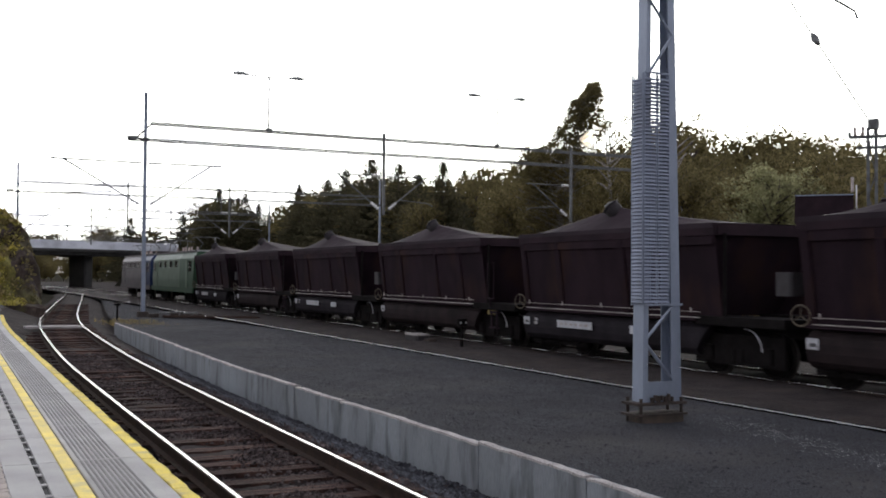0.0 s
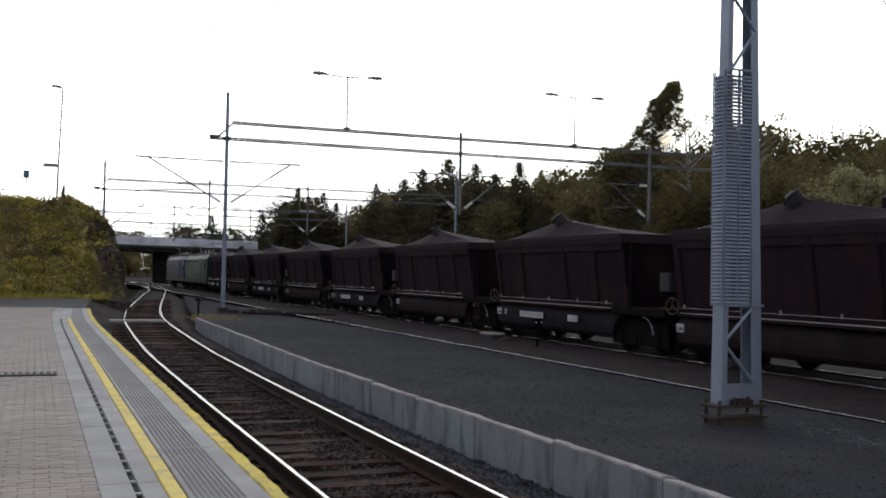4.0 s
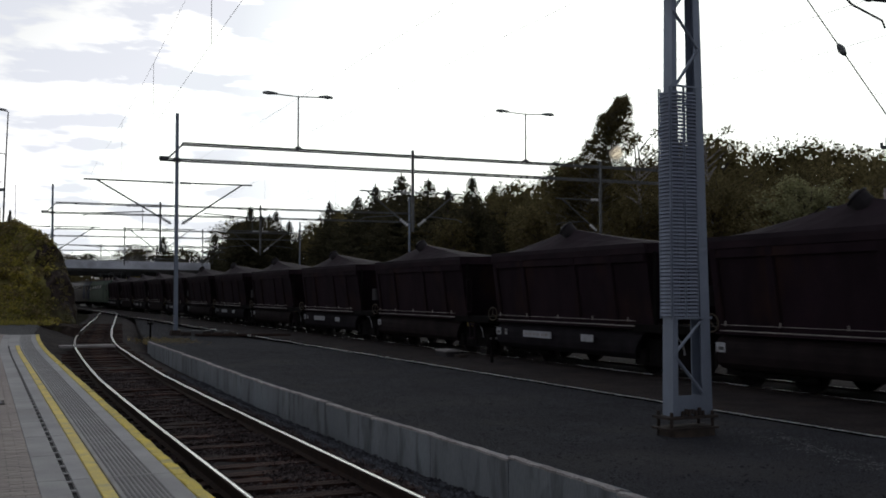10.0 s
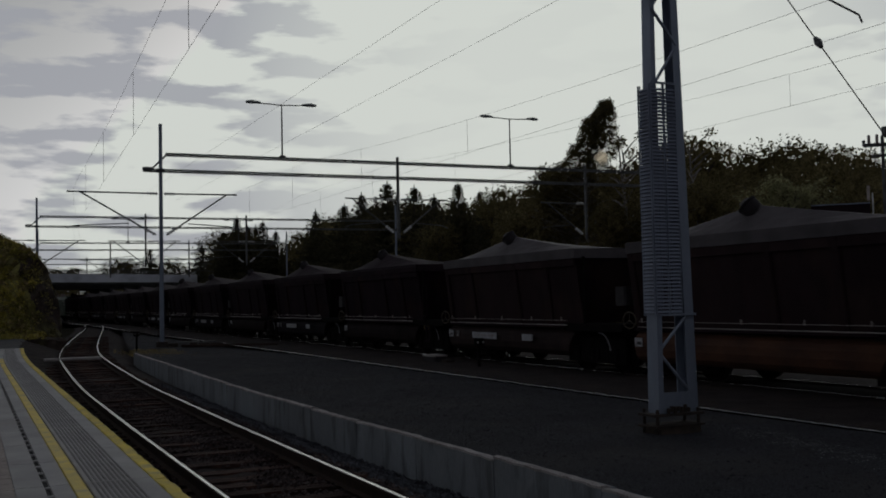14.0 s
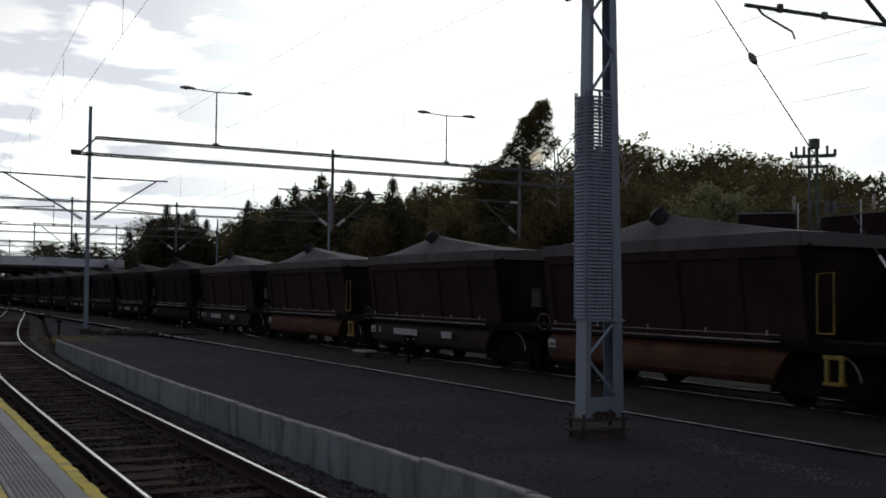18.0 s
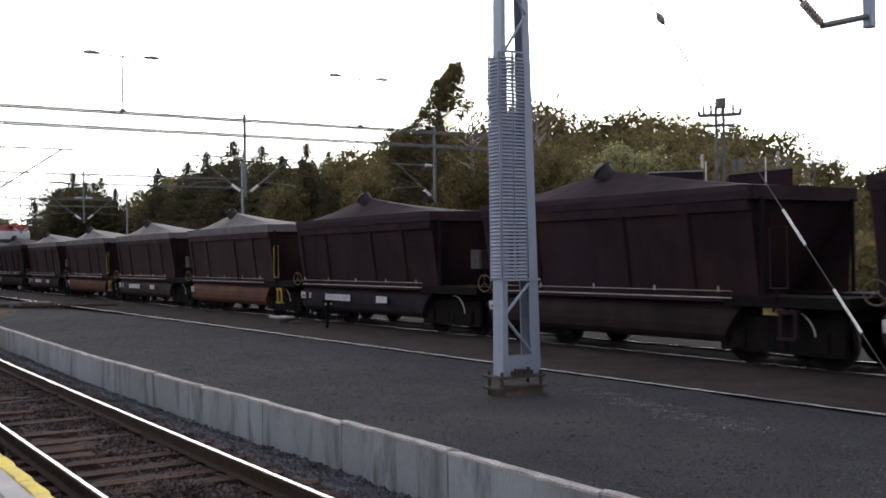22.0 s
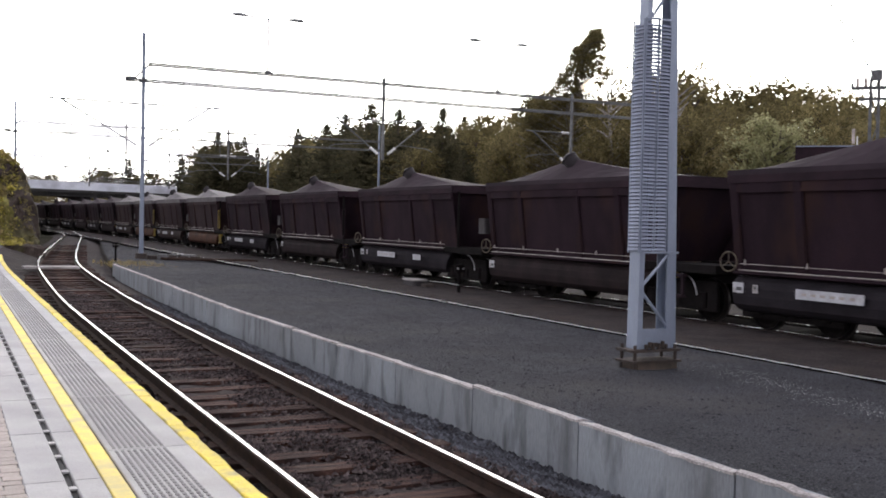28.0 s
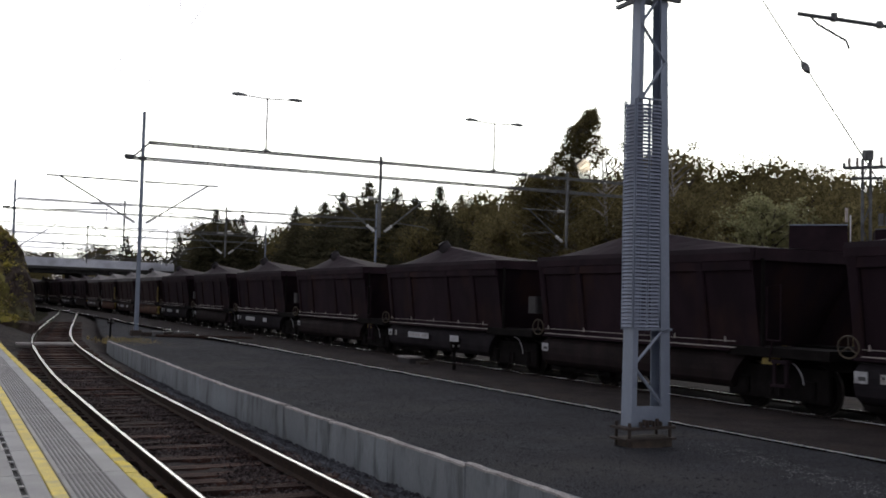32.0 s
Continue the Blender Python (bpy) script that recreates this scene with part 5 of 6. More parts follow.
# ---- trees ----
def broadleaf(h, r, seed, leaf, n_clump, leaf_size, airy=1.0):
    """A tapered trunk with limbs and a crown of many small leaves, at the origin."""
    g = random.Random(seed)
    trunk, crown = Shape(), Shape()
    pts = [Vector((0, 0, -0.5))]
    for k in range(1, 7):
        pts.append(Vector((pts[-1].x + g.uniform(-0.15, 0.15), pts[-1].y + g.uniform(-0.15, 0.15), h * 0.92 * k / 6)))
    trunk.tube(pts, 0.018 * h, 7, 0.03)
    for k in range(n_clump):
        u = (k + 0.5) / n_clump
        z = h * (0.22 + 0.76 * u)
        rad = r * math.sin(math.pi * min(1, 0.18 + 0.80 * (1 - u) ** 0.75)) * g.uniform(0.35, 1.05)
        a = g.uniform(0, 2 * math.pi)
        c = Vector((rad * math.cos(a), rad * math.sin(a), z + g.uniform(-0.3, 0.3)))
        root = Vector((0, 0, max(h * 0.15, z - rad * 0.7)))
        if k % 2 == 0:
            trunk.tube([root, root.lerp(c, 0.5) + Vector((0, 0, 0.1)), c], 0.006 * h, 4, 0.012, caps=False)
        cr = r * g.uniform(0.10, 0.27)
        leaf_quads(crown, c, (cr, cr, cr * 0.75), int(44 / airy), leaf_size, g)
        if airy == 1.0:
            inner = Vector((c.x * 0.55, c.y * 0.55, c.z - 0.03 * h))
            leaf_quads(crown, inner, (cr, cr, cr), 7, leaf_size * 2.3, g)
    return trunk, crown


def conifer(h, r, seed):
    """A straight trunk with whorls of drooping branches hung with needle sprays."""
    g = random.Random(seed)
    trunk, crown = Shape(), Shape()
    trunk.tube([(0, 0, -0.5), (0, 0, h * 0.5), (0, 0, h * 0.96)], 0.016 * h, 7, 0.012)
    z = h * 0.08
    while z < h * 0.985:
        u = z / h
        f = min(1.0, 0.10 + 2.0 * (1 - u))
        length = r * (1 - u) ** 0.95 * g.uniform(0.8, 1.12) + 0.05
        n = 8 if u < 0.7 else 6
        a0 = g.uniform(0, 6.28)
        for k in range(n):
            a = a0 + 2 * math.pi * k / n + g.uniform(-0.25, 0.25)
            if g.random() < 0.15:
                continue
            ln = length * g.uniform(0.55, 1.2)
            d = Vector((math.cos(a), math.sin(a), -0.30 + 0.45 * u))
            side = Vector((-math.sin(a), math.cos(a), 0))
            root, m = Vector((0, 0, z)), max(2, int(ln / 0.22))
            for i in range(m):
                p = root + d * ln * ((i + 0.7) / m) + Vector((0, 0, 0.10 * ln * (i / m) ** 2))
                w = (0.13 + 0.22 * (1 - i / m)) * g.uniform(0.7, 1.3) * f
                for sg in (-1, 1):
                    q = p + side * sg * w + d * g.uniform(0.0, 0.2) * f + Vector((0, 0, -g.uniform(0.0, 0.12) * f))
                    crown.add([p + Vector((0, 0, 0.05)), q + d * 0.1, p - Vector((0, 0, g.uniform(0.08, 0.18)))], [(0, 1, 2)])
                crown.add([p - d * 0.16 * f, p + d * 0.18 * f + Vector((0, 0, 0.03)), p + Vector((0, 0, -g.uniform(0.12, 0.28) * f))], [(0, 1, 2)])
        z += h * 0.012 + 0.03
    for k in range(60):
        v = g.random()
        a = g.uniform(0, 6.28)
        p = Vector((0, 0, h * (0.88 + 0.13 * v)))
        d = Vector((math.cos(a), math.sin(a), 0)) * (0.03 + 0.13 * (1 - v))
        crown.add([p + Vector((0, 0, 0.16)), p + d, p - Vector((0, 0, 0.12))], [(0, 1, 2)])
    return trunk, crown


KINDS = {}
for i in range(4):
    t, c = broadleaf(10, 3.2, 40 + i, "leaf", 230, 0.10)
    KINDS["leafy", i] = (t.mesh("trunk", MAT["bark"]), c.mesh("crown", MAT["leaf"] if i % 2 else MAT["leaf_light"]))
for i in range(3):
    t, c = conifer(10, 3.5, 70 + i)
    KINDS["spruce", i] = (t.mesh("trunk", MAT["bark"]), c.mesh("crown", MAT["needle"]))
t, c = broadleaf(12, 1.9, 91, "leaf", 300, 0.085, 1.0)
KINDS["airy", 0] = (t.mesh("trunk", MAT["bark_birch"]), c.mesh("crown", MAT["leaf"]))
t, c = broadleaf(12, 2.2, 95, "leaf", 70, 0.11, 1.8)
KINDS["airy", 1] = (t.mesh("trunk", MAT["bark_birch"]), c.mesh("crown", MAT["leaf"]))

t, c = broadleaf(10, 2.8, 47, "leaf", 230, 0.10)
KINDS["pale", 0] = (t.mesh("trunk", MAT["bark"]), c.mesh("crown", MAT["leaf_pale"]))

LABELS = dict(pale=("willow_tree", "low pale green round-headed tree before the dark wood"), leafy=("broad_leaved_tree", "bushy green broad-leaved tree in the wood behind the yard"),
              spruce=("spruce_tree", "dark pointed spruce in the wood behind the yard"),
              airy=("birch_tree", "tall thin-leaved birch standing above the wood"))


def tree(kind, i, x, y, h, wide=1.0, base=0.0, turn=None):
    name, label = LABELS[kind]
    tr, cr = KINDS[kind, i]
    t = thing(name, label, "tree", group="trees behind the yard")
    k = h / (12 if kind == "airy" else 10)
    t.matrix_basis = pose(x, y, base, 0, 0, rng.uniform(0, 360) if turn is None else turn)
    t.scale = (k * wide, k * wide, k)
    part("trunk", tr, None, t)
    part("crown", cr, None, t)
    return t


# skyline of the wood: bearing from the tracks and rise above the eye
SKY = ((9, 2.3), (12.3, 2.8), (13.5, 4.3), (14.9, 4.1), (16.6, 2.9), (17.6, 4.2), (19.4, 5.0), (21, 5.2), (24.1, 5.2), (26.7, 5.7), (28.5, 6.1), (29.8, 5.8), (31, 6.3), (33, 6.6), (35, 6.6), (36.5, 7.0),
       (38.3, 7.7), (39.9, 7.3), (42.4, 6.9), (43.9, 7.0), (45.5, 7.0), (47.8, 6.6), (50.7, 5.6), (53.5, 5.0), (54.5, 4.2), (57, 3.8), (70, 3.4))


def sky_rise(az):
    for (a, ea), (b, eb) in zip(SKY, SKY[1:]):
        if a <= az <= b:
            return ea + (eb - ea) * (az - a) / (b - a)
    return 2.5


for row, (x0, fall) in enumerate(((44.0, 0.80), (50.0, 0.98), (57.0, 1.10))):
    az = 12.5 + row * 0.3
    while az < 68:
        x = x0 + rng.uniform(-2, 2)
        y = x / math.tan(radians(az))
        if y > 230:
            k = 230 / y
            x, y = x * k, 230
        d = math.hypot(x, y)
        h = 2.0 + d * math.tan(radians(sky_rise(az))) * (fall * (0.965 if az > 33 else 0.94 if az > 27 else 0.92 if az > 17.2 else 0.88) * rng.uniform(0.92, 1.05))
        spruce = (az < 17.2 and rng.random() < 0.6) or (17.2 <= az < 27 and rng.random() < 0.3)
        tree("spruce" if spruce else "leafy", rng.randrange(3 if spruce else 4), x, y, max(4.5, h), rng.uniform(0.85, 1.15) * (1.4 if az < 17.2 else 1.1 if spruce else 1.0))
        az += math.degrees(3.6 / d) * rng.uniform(0.75, 1.2)
for az, el, d, kind, i, wide in ((13.5, 4.7, 150, "spruce", 0, 1.25), (14.1, 4.2, 152, "spruce", 2, 1.3), (14.9, 4.45, 150, "spruce", 1, 1.25), (15.6, 3.9, 150, "spruce", 0, 1.3), (12.8, 3.9, 150, "spruce", 1, 1.3), (17.8, 5.0, 140, "spruce", 2, 1.22), (19.4, 5.3, 128, "spruce", 2, 1.62), (20.35, 5.9, 125, "spruce", 0, 1.49), (21.8, 6.5, 118, "spruce", 1, 1.69), (24.4, 5.7, 110, "spruce", 1, 1.62),
                                 (23.3, 6.25, 114, "spruce", 2, 1.49), (25.75, 6.4, 104, "spruce", 0, 1.35), (31.0, 7.1, 84, "airy", 0, 1.1), (43.6, 5.9, 60, "pale", 0, 1.15), (11.6, 3.2, 190, "spruce", 2, 1.5), (12.6, 3.6, 185, "spruce", 0, 1.5),
                                 (35.0, 9.0, 76, "airy", 1, 1.0), (38.6, 9.0, 72, "airy", 1, 0.9), (8.9, 3.0, 215, "spruce", 1, 1.5), (7.5, 2.4, 240, "leafy", 1, 1.4), (4.6, 2.0, 300, "leafy", 2, 2.2), (10.0, 2.3, 230, "leafy", 3, 1.3)):
    x, y = d * math.sin(radians(az)), d * math.cos(radians(az))
    tree(kind, i, x, y, 2.0 + d * math.tan(radians(el)), wide)


def leaning_birch(az, d):
    """A tall birch whose uneven crown leans to one side, with a ragged notch low on its sunny side."""
    g = random.Random(19)
    t = thing("birch_tree", "tall ragged birch leaning above the wood against the sun", "tree", group="trees behind the yard",
              at=pose(d * math.sin(radians(az)), d * math.cos(radians(az)), 0, 0, 0, -az))
    outline = ((4.0, -4.2, 2.2), (9.7, -4.6, 2.0), (10.7, -4.0, 1.8), (11.8, -3.3, 1.7), (12.5, -2.3, 1.8), (13.05, -1.8, 1.9), (13.8, -1.5, 2.2), (14.7, -0.8, 2.2), (15.6, -0.6, 1.9), (16.2, 0.3, 1.9), (17.2, 1.05, 1.65))
    trunk, crown = Shape(), Shape()
    trunk.tube([(-0.3, 0, -0.5), (-0.5, 0, 5), (-0.4, 0.1, 10), (0.0, 0.1, 13.5), (1.05, 0, 16.8)], 0.20, 7, 0.03)
    for k in range(2300):
        z = 4.0 + 13.2 * g.random() ** 0.72
        for (za, la, ra), (zb, lb, rb) in zip(outline, outline[1:]):
            if za <= z <= zb:
                u = (z - za) / (zb - za)
                left, right = la + (lb - la) * u, ra + (rb - ra) * u
        x = left + (right - left) * g.random()
        if math.hypot(x - 0.72, z - 12.95) < 0.66 or (x > 1.2 and z > 11.5 and g.random() < 0.45) or (x > 0.3 and 11.6 < z < 12.6 and g.random() < 0.5):
            continue
        c = Vector((x, g.gauss(0, 0.6), z))
        if k % 4 == 0:
            root = Vector((-0.4 if z < 13 else 0.2, 0, z - 0.5 - 0.3 * abs(x)))
            trunk.tube([root, root.lerp(c, 0.5) + Vector((0, 0, 0.08)), c], 0.035, 4, 0.008, caps=False)
        r = g.uniform(0.18, 0.42)
        leaf_quads(crown, c, (r, r, r * 0.8), 19, 0.078, g)
    part("trunk", trunk, MAT["bark_birch"], t)
    part("crown", crown, MAT["leaf"], t)


leaning_birch(33.2, 82)
for k in range(26):
    az, d = 0.5 + 0.42 * k + rng.uniform(-0.2, 0.2), rng.uniform(225, 300)
    tree("leafy", k % 4, d * math.sin(radians(az)), d * math.cos(radians(az)), rng.uniform(5.0, 8.0), rng.uniform(1.3, 1.9), -0.5)
# undergrowth along the foot of the wood
ug = Shape()
for k in range(2600):
    az = rng.uniform(11, 69)
    x = rng.uniform(38, 47)
    y = min(215.0, x / math.tan(radians(az)))
    leaf_quads(ug, (x, y, rng.uniform(-0.4, 2.4)), (0.9, 0.9, 0.6), 14, 0.22, rng)
solid("undergrowth", ug, MAT["leaf"], "dense brown-green undergrowth along the foot of the wood", "plants", kind="stuff")
# ---- details round the tracks ----
stones, inner = Shape(), Shape()
rs = random.Random(21)
for _ in range(46000):
    y = 4.5 + 24 * rs.random() ** 1.4
    side = rs.random()
    if side < 0.48:
        x = rs.uniform(siding(y) + 0.95, wall_x(y) - 0.04)
    elif side < 0.88:
        x = rs.uniform(siding(y) - 0.68, siding(y) + 0.68)
    else:
        x = rs.uniform(siding(y) - 1.6, siding(y) - 0.85)
    k = rs.uniform(0.018, 0.045) if side < 0.48 else rs.uniform(0.012, 0.034)
    z = bed_z(x, y) + 0.01
    if side >= 0.48:
        heap = noise.noise((x * 1.6, y * 0.9, 2.2))
        if heap < rs.uniform(-0.45, 0.15):
            continue
        z = max(z, -0.185 + 0.05 * min(1.0, max(0.0, heap) * 2.5) - rs.uniform(0, 0.03))
    c = Vector((x, y, z))
    pts = [c + Vector((k * rs.uniform(0.7, 1.3) * a, k * rs.uniform(0.7, 1.3) * b, k * rs.uniform(0.6, 1.0) * e)) for a, b, e in ((1, 0, 0), (0, 1, 0), (-1, 0, 0), (0, -1, 0), (0.2, 0.1, 1))]
    (stones if side < 0.48 and x > siding(y) + 1.15 + rs.uniform(0, 0.35) else inner).add(pts, [(0, 1, 4), (1, 2, 4), (2, 3, 4), (3, 0, 4)])
solid("track_stones", inner, MAT["track_stone"], "dark oily stones between the rails", "stones", kind="stuff")
solid("ballast_stones", stones, MAT["stone"], "loose angular ballast stones beside the rails", "stones", kind="stuff")
pebbles = Shape()
for _ in range(17000):
    y = 5 + 30 * rs.random() ** 1.7
    x = rs.uniform(wall_x(y) + 0.25, MAIN_X - 0.85)
    k = rs.uniform(0.008, 0.030)
    z = 0.018 - 0.05 * max(0, min(1, (x - 9.5) / 1.6)) + rough(x, y, 0.02, 1.5)
    c = Vector((x, y, z))
    pebbles.add([c + Vector((k * a * rs.uniform(0.6, 1.3), k * b * rs.uniform(0.6, 1.3), k * e)) for a, b, e in ((1, 0, 0), (0, 1, 0), (-1, 0, 0), (0, -1, 0), (0, 0, 0.5))], [(0, 1, 4), (1, 2, 4), (2, 3, 4), (3, 0, 4)])
solid("gravel_pebbles", pebbles, MAT["pebble"], "fine loose pebbles on the gravel", "gravel", kind="stuff")


def tufts(name, x0, x1, y0, y1, n, h, mat, label, z=0.0, seed=1):
    g = random.Random(seed)
    t = Shape()
    for _ in range(n):
        x, y = g.gauss((x0 + x1) / 2, (x1 - x0) / 4), g.gauss((y0 + y1) / 2, (y1 - y0) / 4)
        if not (x0 < x < x1 and y0 < y < y1):
            continue
        for _ in range(5):
            a, k = g.uniform(0, 6.28), h * g.uniform(0.5, 1.2)
            d = Vector((math.cos(a), math.sin(a), 0))
            e = Vector((-d.y, d.x, 0)) * 0.012
            b = Vector((x + g.uniform(-0.05, 0.05), y + g.uniform(-0.05, 0.05), z))
            t.add([b - e, b + e, b + d * k * g.uniform(0.2, 0.8) + Vector((0, 0, k))], [(0, 1, 2)])
    return solid(name, t, mat, label, "grass", kind="stuff")


tufts("dry_grass", 5.9, 8.4, 38.5, 48, 480, 0.16, MAT["dry_grass"], "dry yellow-brown grass near the end of the wall", -0.15, 3)
dust = Shape()
for _ in range(1300):
    u = rs.random()
    x, y = 9.9 - 0.8 * u ** 0.6 + rs.gauss(0, 0.22), 11.4 - 3.9 * u + rs.gauss(0, 0.12)
    k = rs.uniform(0.004, 0.012)
    c = Vector((x, y, 0.02 - 0.05 * max(0, min(1, (x - 9.5) / 1.6)) + rough(x, y, 0.02, 1.5)))
    dust.add([c + Vector((k * a * rs.uniform(0.6, 1.3), k * b * rs.uniform(0.6, 1.3), k * e)) for a, b, e in ((1, 0, 0), (0, 1, 0), (-1, 0, 0), (0, -1, 0), (0, 0, 0.5))], [(0, 1, 4), (1, 2, 4), (2, 3, 4), (3, 0, 4)])
solid("pale_grit", dust, MAT["dust"], "streak of pale grit scattered on the gravel", "gravel", kind="stuff")
tufts("bank_grass", -8, 3.4, 50.8, 54.5, 2200, 0.30, MAT["grass"], "long grass at the foot of the bank", 0.45, 5)

board = thing("crossing_board", "pale wooden crossing board laid across the platform track", "board")
for k in range(2):
    part("plank", Shape().box((3.58, 40.1 + 0.40 * k, 0.0), (1.95, 0.38, 0.07), bevel=0.015), MAT["wall_cap"], board)

lampm = bpy.data.materials.new("signal_lamp")
lampm.use_nodes = True
lampm.node_tree.nodes["Principled BSDF"].inputs["Emission Color"].default_value = (1, 0.97, 0.9, 1)
lampm.node_tree.nodes["Principled BSDF"].inputs["Base Color"].default_value = (0.2, 0.2, 0.2, 1)
lampm.node_tree.nodes["Principled BSDF"].inputs["Emission Strength"].default_value = 0.15


def dwarf_signal(x, y, z):
    d = thing("dwarf_signal", "low dark shunting signal with two white lamps", "signal", "shunting signals", at=pose(x, y, z))
    part("post", Shape().box((0, 0, 0.28), (0.08, 0.08, 0.86), bevel=0.02), MAT["under"], d)
    h = part("head", Shape().box((0, 0, 0.80), (0.27, 0.18, 0.22), bevel=0.05), MAT["under"], d)
    for u in (-0.085, 0.085):
        part("lens", Shape().tube([(u, -0.085, 0.80), (u, -0.115, 0.80)], 0.03, 10), lampm, h, "lit white lens")


dwarf_signal(6.9, 47.5, -0.15)
dwarf_signal(13.35, 26.4, -0.15)

rub = thing("rail_scrap", "pile of old rails and concrete blocks beside the gantry post", "scrap")
for k in range(7):
    c = (9.0 + 0.32 * k + rs.uniform(-0.1, 0.1), 49.6 + rs.uniform(-0.5, 0.5), -0.02 + 0.05 * (k % 2))
    part("block", Shape().box(c, (rs.uniform(0.35, 0.7), rs.uniform(0.25, 0.5), rs.uniform(0.14, 0.26)), turn=Matrix.Rotation(rs.uniform(-0.5, 0.5), 3, "Z"), bevel=0.03), MAT["galv_dark"] if k % 2 else MAT["rusty"], rub)
for k in range(3):
    part("old_rail", Shape().tube([(9.2, 48.6 + 0.3 * k, -0.02), (13.0, 46.2 + 0.4 * k, -0.02)], 0.06, 6), MAT["rail_side"], rub)

box_ = thing("point_machine", "pale weathered point machine box between the tracks", "machine", at=pose(13.4, 29.6, -0.12))
part("body", Shape().box((0, 0, 0.12), (0.45, 0.9, 0.24), bevel=0.06), MAT["grey_box"], box_)
part("lid", Shape().box((0, 0, 0.26), (0.5, 0.95, 0.05), bevel=0.06), MAT["wall_cap"], box_, "pale lid")
part("rod", Shape().tube([(-1.4, 0.3, 0.03), (0.6, 0.3, 0.03)], 0.03, 6), MAT["rusty"], box_)
part("cover", Shape().box((0.1, -0.75, 0.08), (0.3, 0.35, 0.16), bevel=0.04), MAT["rusty"], box_)

hose = thing("cable_loop", "small loose cable loop at the platform edge", "cable")
part("loop", Shape().ring((1.72, 10.3, 0.18), 0.16, 0.012, (0.3, 1, 0.4), 20, 5), MAT["under"], hose)
part("tail", Shape().tube([(1.72, 10.4, 0.05), (1.75, 10.6, -0.1), (1.7, 10.9, -0.2)], 0.012, 5), MAT["under"], hose)

# ---- far mast right of the wood edge ----
m4 = thing("catenary_mast", "weathered double-leg catenary mast with crossarm and insulators", "mast", at=pose(33.7, 29.9, 0, 0, 0, -48))
for x in (-0.15, 0.15):
    part("leg", Shape().box((x, 0, 3.9), (0.13, 0.2, 8.4), bevel=0.02), MAT["galv_dark"], m4)
for k in range(8):
    part("brace", Shape().tube([(-0.15 if k % 2 else 0.15, -0.1, 0.6 + k * 0.95), (0.15 if k % 2 else -0.15, -0.1, 1.5 + k * 0.95)], 0.025, 5), MAT["galv_dark"], m4)
part("crossarm", Shape().box((0, 0, 7.75), (1.75, 0.16, 0.14), bevel=0.02).box((-0.85, 0, 7.85), (0.12, 0.14, 0.22)).box((0.85, 0, 7.88), (0.12, 0.14, 0.26)), MAT["galv_dark"], m4)
part("top_drum", Shape().tube([(0.05, 0, 8.05), (0.05, 0, 8.45)], 0.22, 12), MAT["galv_dark"], m4)
part("lower_arm", Shape().box((0, 0, 7.3), (1.2, 0.14, 0.12), bevel=0.02), MAT["galv_dark"], m4)
for x in (-0.65, -0.35, 0.55):
    part("insulator", Shape().tube([(x, -0.1, 7.8), (x, -0.1, 8.15)], 0.06, 8), MAT["insulator"], m4)
part("side_tube", Shape().tube([(0.9, -0.1, 5.6), (3.6, -0.1, 5.75), (3.8, -0.1, 4.9)], 0.045, 6), MAT["galv_dark"], m4)
for x in (-0.75, 2.3):
    part("insulator", Shape().tube([(x, -0.15, 5.5), (x, -0.15, 6.1)], 0.06, 8), MAT["insulator"], m4, "grey-brown post insulator")
for x in (0.55, 0.8):
    part("switch_box", Shape().box((x, -0.15, 5.6), (0.22, 0.2, 0.5), bevel=0.04), MAT["galv_dark"], m4)

hut = thing("trackside_hut", "dark flat-roofed equipment hut beyond the train", "hut", at=pose(32.2, 31.0, -0.05, 0, 0, -46))
part("wall", Shape().box((0, 0, 2.15), (2.0, 1.8, 4.4), bevel=0.02), MAT["wagon_rim"], hut)
part("roof", Shape().box((0, 0, 4.82), (2.25, 2.1, 1.05), taper=0.97), MAT["wagon_rim"], hut)
part("roof_edge", Shape().box((0, -1.03, 5.36), (2.2, 0.06, 0.05)), MAT["galv"], hut)
part("vent_pipe", Shape().tube([(1.20, -0.9, 4.4), (1.20, -0.9, 5.75)], 0.03, 8), MAT["white_tube"], hut, "white vent pipe")
part("lean_to", Shape().add([(2.3, -0.9, 0), (4.4, -0.9, 0), (4.4, 0.9, 0), (2.3, 0.9, 0), (2.1, -1.0, 5.15), (4.6, -1.0, 5.35), (4.6, 1.0, 5.35), (2.1, 1.0, 5.15)],
                            [(3, 2, 1, 0), (4, 5, 6, 7), (0, 1, 5, 4), (1, 2, 6, 5), (2, 3, 7, 6), (3, 0, 4, 7)]), MAT["wagon_rim"], hut, "dark lean-to with a sloping roof")
part("roof_edge", Shape().tube([(2.1, -1.02, 5.18), (4.6, -1.02, 5.38)], 0.03, 6), MAT["galv_dark"], hut)
part("vent_pipe", Shape().tube([(3.55, -1.0, 4.4), (3.55, -1.0, 5.85)], 0.03, 8), MAT["white_tube"], hut, "white vent pipe")

